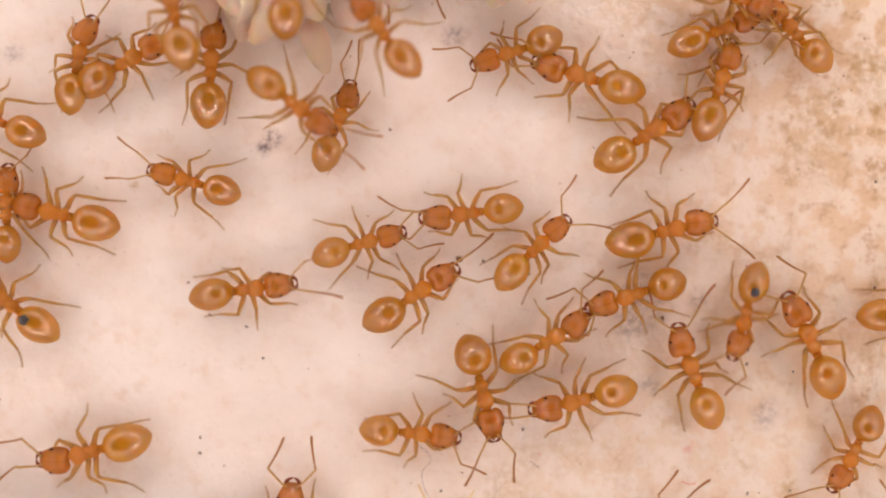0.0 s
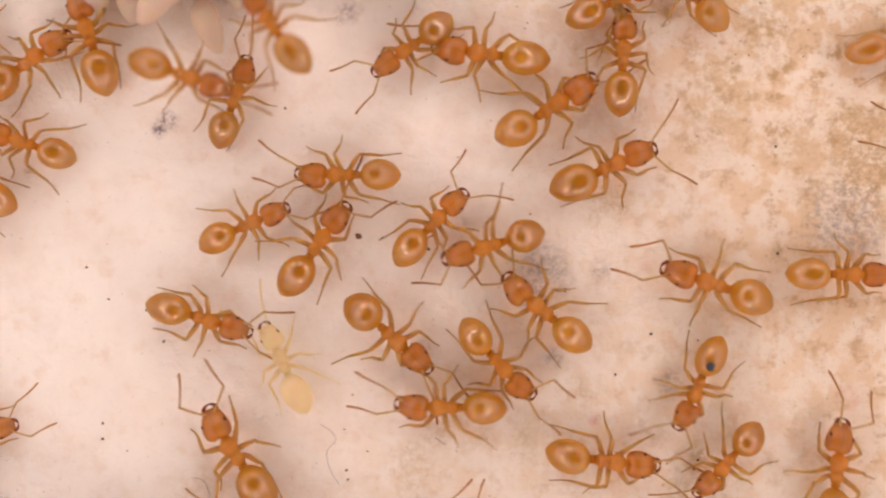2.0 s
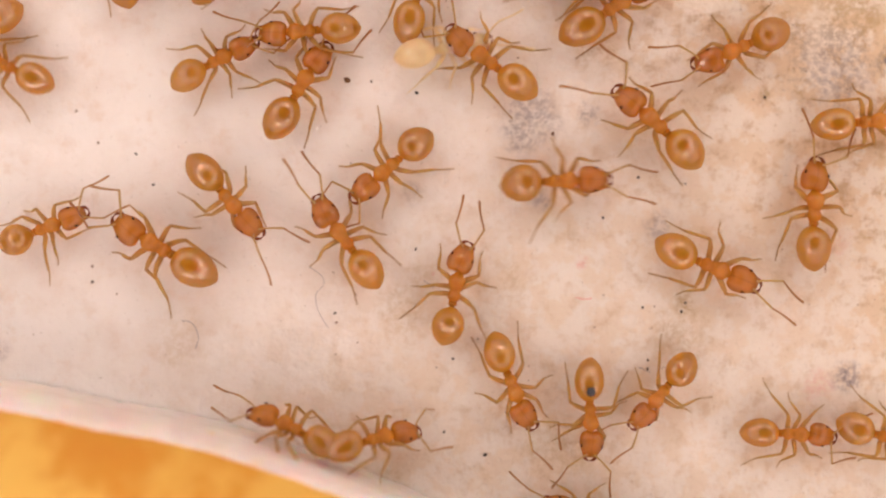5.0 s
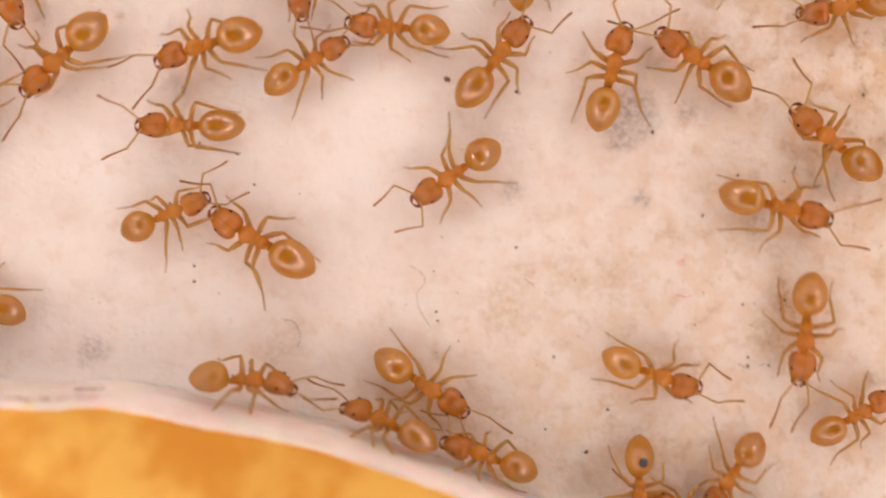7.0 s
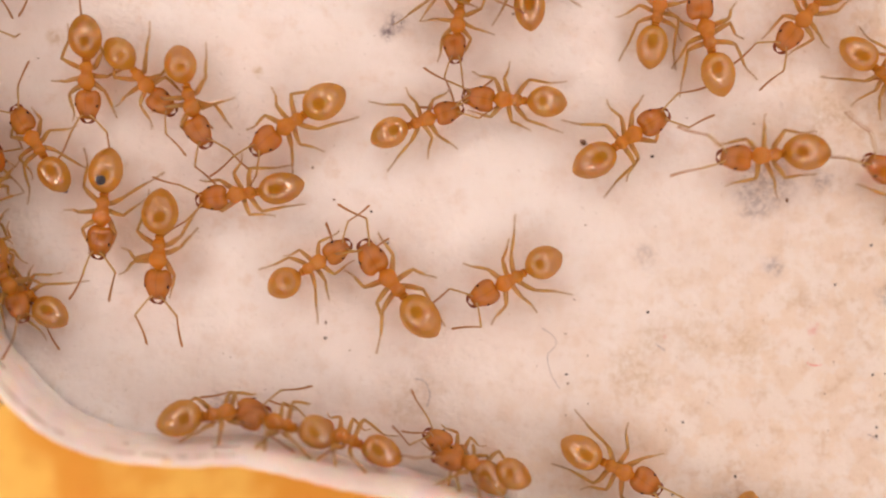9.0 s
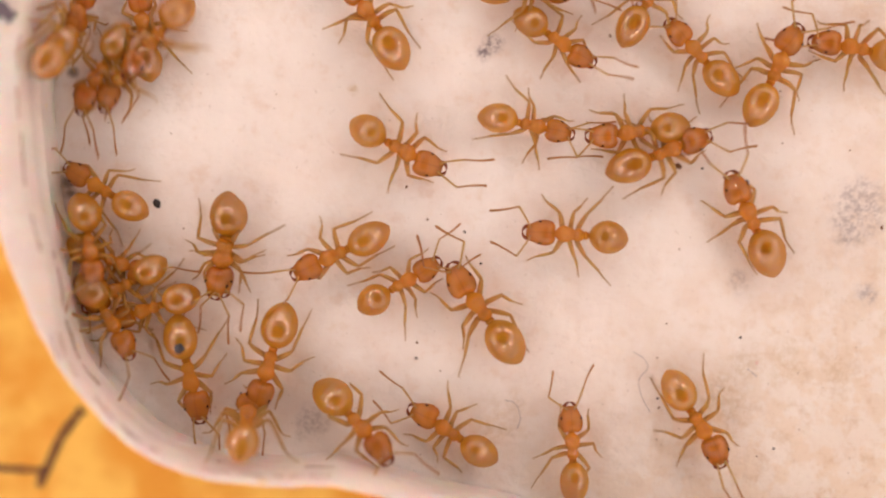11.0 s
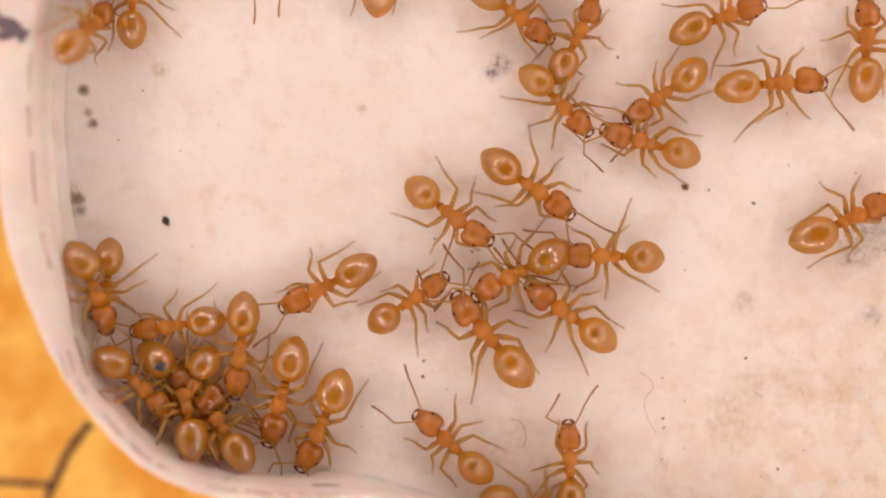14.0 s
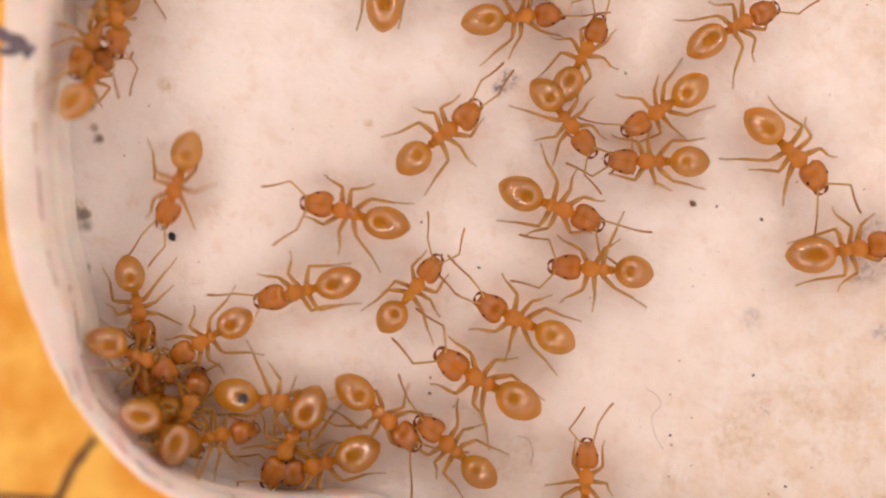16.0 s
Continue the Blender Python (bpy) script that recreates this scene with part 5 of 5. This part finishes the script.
    walk(swung(callow, 0.88), [
            (0, place(-4.01, -6.64, 75)), (1.12, place(-4.01, -6.64, 75)), (1.5, place(-3.23, -3.74, 50)), (2, place(-5.9, -0.11, 114)), (2.5, place(-4.47, 0.65, 59)),
            (3, place(-4, 1.62, 55)), (3.5, place(-3.57, 2.31, 59)), (4, place(-3.29, 2.69, 51)), (4.5, place(-1.69, 3.65, 24)), (5.8, place(5, 10, 4)),
            (6.8, place(14, 16, 24)), (9, place(20, 18, 24)), (16, place(20, 18, 24))])
    walk(another(0.88), [
            (0, place(10.04, -8.28, 15)), (3.38, place(10.04, -8.28, 15)), (3.5, place(11, -8.02, -10)), (4, place(11.94, -8.28, -8)), (4.5, place(12.63, -8.42, -7)),
            (6.8, place(11.25, -7.8, 27)), (7, place(11.19, -7.83, 29)), (7.4, place(11.24, -7.77, 29)), (7.65, place(13.24, -7.77, 0)), (16, place(13.24, -7.77, 0))])
    walk(another(0.9), [
            (0, place(15.9, -8.43, -16)), (3.5, place(15.9, -8.43, -16)), (4, place(15.67, -8.32, -16)), (4.5, place(15.88, -8.49, -16)), (16, place(15.88, -8.49, -16))])
    walk(another(0.94), [
            (0, lean(-6.45, -7.66, 150, 0.53, 73, 27)), (2.5, lean(-6.51, -6.2, 159, 0.99, 78, 45)), (3.5, lean(-6.38, -8.09, 157, 0.99, 78, 45)), (4, lean(-6.52, -8, 155, 0.99, 78, 45)), (4.5, lean(-5.78, -8.15, 149, 0.99, 78, 45)),
            (4.7, lean(-5.22, -8.4, 152, 0.99, 78, 45)), (6.8, lean(-5.43, -8.27, 149, 0.99, 78, 45)), (7, lean(-5.61, -8.26, 152, 0.99, 78, 45)), (7.5, lean(-6.3, -8.03, 152, 0.99, 78, 45)), (8, lean(-7.42, -7.65, 156, 0.99, 78, 45)),
            (8.5, lean(-10.02, -6.89, 152, 0.99, 78, 45)), (9, lean(-11.57, -6.72, 160, 0.99, 78, 45)), (9.5, lean(-10.61, -5.76, 136, 0.04, 80, 2)), (10, place(-11.08, -5.21, 136)), (10.2, place(-11.07, -5.24, 141)),
            (12.3, place(-11.82, -5.37, 150)), (12.5, place(-11.92, -5.2, 150)), (13, place(-11.73, -5.03, 141)), (13.5, place(-11.48, -5.15, 140)), (14, place(-11.39, -5.12, 138)),
            (14.5, place(-11.27, -5.12, 142)), (15, place(-11.52, -4.97, 145)), (15.5, place(-11.8, -4.63, 141)), (16, place(-11.56, -4.69, 140))])
    walk(another(0.92), [
            (0, place(-23.52, 8.67, -30)), (7.5, place(-23.52, 8.67, -30)), (8, place(-20.05, 6.67, -52)), (8.5, place(-20.03, 5.93, -52)), (9, place(-19.2, 6.48, -49)),
            (9.5, place(-18.95, 5.18, -65)), (10, place(-18.15, 4.04, -73)), (10.2, place(-18.24, 3.64, -75)), (11.35, place(-20.07, 0.48, -122)), (11.93, lean(-21.76, 7.54, -204, 0.55, 6, 22)),
            (12.5, lean(-23.45, 14.59, -286, 1.09, 6, 45)), (14.3, lean(-24.17, 14.99, -252, 1.09, 6, 45)), (14.65, lean(-24.38, 12.62, -184, 1.09, 6, 45)), (15, lean(-24.59, 10.25, -116, 1.09, 6, 45)), (15.5, lean(-24.92, 10.06, -113, 1.09, 6, 45)),
            (16, lean(-25.16, 9.41, -117, 1.09, 6, 45))])
    walk(another(0.88), [
            (0, lean(-24.69, 4.38, -45, 0.43, 4, 22)), (8.88, lean(-24.69, 4.38, -45, 0.43, 4, 22)), (8.94, lean(-23.99, 4.14, 26, 0.16, 4, 8)), (9, place(-25.04, 3.57, 97)), (10, place(-24.84, 3.29, 97)),
            (11.25, place(-23.74, 2.77, 175)), (11.78, place(-23.85, 2.37, 231)), (12.3, place(-23.93, 1.8, 287)), (12.5, place(-23.92, 1.62, 291)), (13, place(-24.05, 0.91, 268)),
            (13.5, place(-23.94, 0.31, 270)), (14, place(-23.95, 0.06, 268)), (14.5, place(-23.82, -0.13, 283)), (15, place(-23.71, 0.09, 282)), (15.5, place(-23.35, 0.11, 279)),
            (16, place(-23.07, 0.08, 286))])
    walk(another(0.89), [
            (0, lean(-25.22, 3.89, -75, 0.41, 4, 21)), (8.38, lean(-25.22, 3.89, -75, 0.41, 4, 21)), (9, lean(-24.05, -0.89, -62, 0.6, 30, 30)), (10, lean(-23.91, -1, -62, 0.44, 30, 22)), (12.3, lean(-23.31, -2.8, -49, 0.93, 40, 38)),
            (12.5, lean(-23.31, -2.86, -50, 0.93, 40, 38)), (13, lean(-23.22, -2.91, -47, 0.93, 40, 38)), (13.5, lean(-23.04, -3.03, -39, 0.93, 40, 38)), (14, lean(-22.87, -3.5, -40, 0.93, 40, 38)), (14.5, lean(-22.87, -3.8, -49, 0.93, 40, 38)),
            (15, lean(-22.82, -3.51, -38, 0.93, 40, 38)), (15.5, lean(-22.39, -3.86, -27, 0.93, 40, 38)), (16, lean(-23.11, -1.97, -21, 0.93, 40, 38))])
    walk(another(0.89), [
            (0, lean(-25.1, 5.44, -45, 0.78, 4, 40)), (4.5, lean(-25.08, 6.2, 6, 1.17, 6, 51)), (9, lean(-25.27, 6.97, 58, 1.56, 6, 62)), (9.5, lean(-25.06, 7.16, 58, 1.56, 6, 62)), (10, lean(-25.3, 7.51, 53, 1.56, 6, 62)),
            (10.2, lean(-25.51, 7.59, 52, 1.56, 6, 62)), (12.3, lean(-25.58, 8.41, 54, 1.66, 6, 62)), (12.5, lean(-25.39, 8.4, 52, 1.66, 6, 62)), (13, lean(-25.39, 8.63, 47, 1.66, 6, 62)), (13.5, lean(-25.12, 8.92, 45, 1.66, 6, 62)),
            (14, lean(-25.12, 8.99, 45, 1.66, 6, 62)), (14.5, lean(-25.09, 8.78, 45, 1.66, 6, 62)), (15, lean(-25.15, 8.54, 42, 1.66, 6, 62)), (15.5, lean(-25.21, 8.39, 50, 1.66, 6, 62)), (16, lean(-25.23, 7.79, 53, 1.66, 6, 62))])
    walk(another(0.88), [
            (0, lean(-25.46, 4.93, -75, 0.66, 4, 33)), (8.62, lean(-25.46, 4.93, -75, 0.66, 4, 33)), (9, lean(-24.7, 2.17, -89, 0.73, 16, 11)), (9.5, place(-24.25, 1.9, -95, 0.5)), (10, place(-24.14, 2.13, -98, 0.5)),
            (10.83, place(-23.63, 0.8, -38)), (11.67, place(-22.79, -0.41, 22)), (12.09, lean(-23.81, 6.24, -34, 0.67, 6, 25)), (12.5, lean(-24.37, 13.14, -90, 1.34, 6, 50)), (14.3, lean(-24.48, 13.15, -90, 1.34, 6, 50)),
            (15, lean(-24.27, 11.01, -87, 1.34, 6, 50)), (15.5, lean(-24.17, 10.68, -102, 1.34, 6, 50)), (16, lean(-24.46, 10.26, -83, 1.34, 6, 50))])
    walk(another(0.88), [
            (0, lean(-25.13, 2.37, -75, 0.61, 16, 31)), (8.75, lean(-25.13, 2.37, -75, 0.61, 16, 31)), (9, lean(-24.72, 0.52, -71, 0.65, 16, 33)), (9.5, lean(-24.25, 0.55, -68, 0.03, 16, 1)), (10, lean(-24.23, 0.51, -63, 0.18, 16, 9)),
            (12.3, lean(-24.67, 1.59, -108, 1.16, 18, 42)), (12.5, lean(-24.69, 1.61, -107, 1.16, 18, 42)), (13, lean(-24.75, 0.43, -69, 1.16, 18, 42)), (13.5, lean(-24.52, 0.33, -58, 1.16, 18, 42)), (14, lean(-24.54, -0.12, -66, 1.16, 18, 42)),
            (14.5, lean(-24.3, -0.97, -66, 1.16, 18, 42)), (15, lean(-23.75, -2.17, -51, 1.16, 18, 42)), (15.5, lean(-23.42, -2.82, -42, 1.16, 18, 42)), (16, lean(-22.01, -4.39, -29, 1.16, 18, 42))])
    walk(another(0.88), [
            (0, lean(-25.15, 2.33, -75, 0.67, 16, 34)), (8.88, lean(-25.15, 2.33, -75, 0.67, 16, 34)), (9, lean(-25.06, 1.51, -78, 0.69, 16, 35)), (10, lean(-25.05, 1.42, -77, 0.68, 16, 35)), (10.83, lean(-23.26, -0.05, -132, 0.12, 30, 6)),
            (11.67, place(-22.45, -2.07, -187)), (11.98, place(-21.62, -2.78, -135)), (12.3, place(-21.09, -3.76, -82, 0.08)), (12.5, place(-21.09, -3.8, -79, 0.08)), (13, place(-21.16, -3.4, -105, 0.08)),
            (13.5, place(-20.88, -3.66, -99, 0.08)), (14, place(-21, -3.38, -128, 0.08)), (14.25, place(-21.29, -3.67, -80)), (14.5, place(-21.47, -3.95, -31, 0.08)), (15, place(-21.26, -3.47, -94, 0.08)),
            (15.5, place(-21.96, -3.34, -73, 0.08)), (15.75, place(-21.74, -2.73, -155)), (16, place(-22.3, -2.78, -237, 0.08))])
    walk(another(1), [
            (0, lean(-22.16, -3.88, -60, 0.41, 54, 21)), (7.25, lean(-22.16, -3.88, -60, 0.41, 54, 21)), (7.5, lean(-20.87, -5.09, -15, 1.05, 72, 53)), (8, lean(-20.13, -5.44, -15, 0.9, 72, 46)), (8.5, lean(-17.11, -5.86, 5, 0.99, 87, 50)),
            (9, lean(-16.2, -5.87, 8, 0.72, 90, 37)), (9.5, lean(-13.66, -6.08, -5, 1.11, 81, 57)), (10, lean(-13.7, -6.07, 1, 1.3, 81, 65)), (11.15, lean(-14.74, -5.13, -54, 0.39, 90, 20)), (12.3, place(-15.83, -4.15, -110)),
            (12.5, place(-15.84, -4.23, -110)), (13, place(-15.9, -3.94, -116)), (13.5, place(-16.26, -4.57, -113)), (14, place(-16.07, -4.54, -111)), (14.5, place(-16.24, -4.64, -121)),
            (15, place(-16.27, -4.67, -124)), (15.5, place(-16.39, -5.02, -146)), (16, place(-16.21, -5.34, -162))])
    walk(another(0.89), [
            (0, place(5.27, -11.15, 165)), (7, place(5.27, -11.15, 165)), (8, lean(-2.51, -9.21, 159, 0.72, 68, 37)), (8.5, lean(-4.24, -8.52, 172, 0.84, 68, 42)), (9, lean(-7.57, -7.2, 143, 0.59, 73, 30)),
            (9.5, lean(-7.34, -7.03, 135, 0.49, 73, 25)), (10, lean(-7.28, -6.56, 120, 0.26, 73, 13)), (10.2, lean(-7.22, -6.41, 112, 0.22, 73, 11)), (12.3, place(-6.53, -5.43, 89)), (12.5, place(-6.87, -5.58, 89)),
            (13, place(-7.13, -5.61, 91)), (13.5, place(-7.43, -5.68, 93)), (14, place(-7.14, -5.77, 94)), (14.5, place(-7.04, -5.8, 96)), (15, place(-7.05, -5.81, 94)),
            (15.5, place(-6.94, -5.87, 92)), (16, place(-6.84, -5.81, 90))])
    walk(another(0.99), [
            (0, place(-4.94, 16.07, -105)), (10.42, place(-4.94, 16.07, -105)), (12.3, place(-8.82, 1.58, -150)), (12.5, place(-8.86, 1.57, -159)), (13, place(-9.39, 1.07, -151)),
            (13.5, place(-9.3, 1.07, -148)), (14, place(-9.26, 1.14, -151)), (14.5, place(-9.53, 1.61, -158)), (15, place(-10.83, 2.37, -179)), (15.5, place(-12.71, 2.75, -196)),
            (16, place(-15.54, 3.6, -194))])
    walk(another(0.88), [
            (0, place(-24.39, 11.91, -75)), (10.25, place(-24.39, 11.91, -75)), (11.38, place(-22.06, 3.22, -138)), (11.84, lean(-20.18, -1.75, -69, 0.29, 70, 15)), (12.3, lean(-18.15, -5.94, 0, 0.58, 70, 30)),
            (12.5, lean(-18.16, -5.94, 0, 0.58, 70, 30)), (12.75, lean(-18.74, -4.89, 63, 0.58, 70, 30)), (13, lean(-19.64, -5.01, 127, 0.58, 70, 30)), (13.5, lean(-19.47, -5.22, 141, 0.58, 70, 30)), (14, lean(-19.68, -5, 127, 0.58, 70, 30)),
            (14.5, lean(-20.12, -4.94, 127, 0.58, 70, 30)), (14.75, lean(-19.81, -4.58, 73, 0.58, 70, 30)), (15, lean(-19.7, -5.03, 20, 0.58, 70, 30)), (15.25, lean(-20.2, -4.44, 72, 0.58, 70, 30)), (15.5, lean(-21.05, -4.67, 125, 0.58, 70, 30)),
            (15.75, lean(-20.45, -4.32, 69, 0.58, 70, 30)), (16, lean(-20.22, -4.79, 14, 0.58, 70, 30))])
    walk(another(0.92), [
            (0, place(-24.83, 11.71, -75)), (10.25, place(-24.83, 11.71, -75)), (11.38, place(-22.96, 3.09, -147)), (12.3, place(-20.1, -4.17, -181, 0.08)), (12.5, place(-20.14, -4.24, -180, 0.08)),
            (13, place(-20.14, -4.54, -194, 0.08)), (13.5, place(-20.66, -4.68, -217, 0.08)), (14, place(-20.39, -4.53, -227, 0.08)), (14.5, place(-20.38, -4.62, -215, 0.08)), (14.75, place(-19.91, -4.55, -165)),
            (15, place(-19.51, -4.22, -114, 0.08)), (15.25, place(-20.25, -4.43, -159)), (15.5, place(-21, -4.64, -204, 0.08)), (16, place(-22.18, -3.65, -249, 0.08))])
    walk(another(0.97), [
            (0, place(-22.27, 11.55, -90)), (10.62, place(-22.27, 11.55, -90)), (11.18, lean(-22.1, 6.04, -147, 0.17, 54, 12)), (11.74, lean(-21.94, 0.53, -204, 0.34, 54, 23)), (12.3, lean(-21.36, -4.19, -261, 0.51, 54, 35)),
            (12.5, lean(-21.37, -4.18, -261, 0.51, 54, 35)), (13, lean(-21.15, -4.1, -282, 0.51, 54, 35)), (13.5, lean(-21.2, -4.06, -282, 0.51, 54, 35)), (14, lean(-21.1, -4.34, -258, 0.51, 54, 35)), (14.5, lean(-21.32, -4.26, -257, 0.51, 54, 35)),
            (15, lean(-21.32, -4.5, -240, 0.51, 54, 35)), (15.5, lean(-21.21, -4.04, -284, 0.51, 54, 35)), (16, lean(-21.29, -3.98, -285, 0.51, 54, 35))])
    walk(another(0.93), [
            (0, place(6.08, 13.98, -21, 0.58)), (0.5, place(5.93, 14.06, -22, 0.58)), (1, place(5.86, 14.05, -7, 0.58)), (1.5, place(5.73, 14.44, 3, 0.58)), (2, place(5.76, 15.28, 15, 0.58)),
            (3, place(5.72, 16.3, 44, 0.58)), (16, place(13.78, 26.06, 38, 0.58))])
    walk(another(0.9), [
            (0, lean(-24.98, 12.18, 10, 1.04, 8, 50)), (8.5, lean(-24.74, 1.82, 72, 1.04, 8, 50)), (9, lean(-24.9, 2.36, 72, 1.04, 8, 50)), (9.5, lean(-24.85, 2.49, 65, 1.04, 8, 50)), (10, lean(-25.05, 3.29, 62, 1.04, 8, 50)),
            (10.2, lean(-25.08, 3.44, 62, 1.04, 8, 50)), (10.8, lean(-25.44, 7.17, 66, 1.04, 8, 50)), (11.5, lean(-24.55, 12.26, 63, 1.04, 8, 50)), (12.3, lean(-23.45, 16.03, 64, 1.04, 8, 50)), (16, lean(-23.42, 18.07, 58, 1.04, 8, 50))])
    walk(swung(worker, 0.92), [
            (0, place(-17.02, 11.22, 77)), (0.5, place(-17.1, 11.18, 73)), (1, place(-17.24, 11.19, 77)), (1.3, place(-16.95, 11.27, 88)), (5.87, place(-17.84, 11.85, 33)),
            (10.43, place(-18.74, 12.44, -22)), (15, place(-19.63, 13.03, -77)), (15.5, place(-20.84, 9.85, -77)), (16, place(-21.81, 4.47, -106))])
    fidget()


motions()
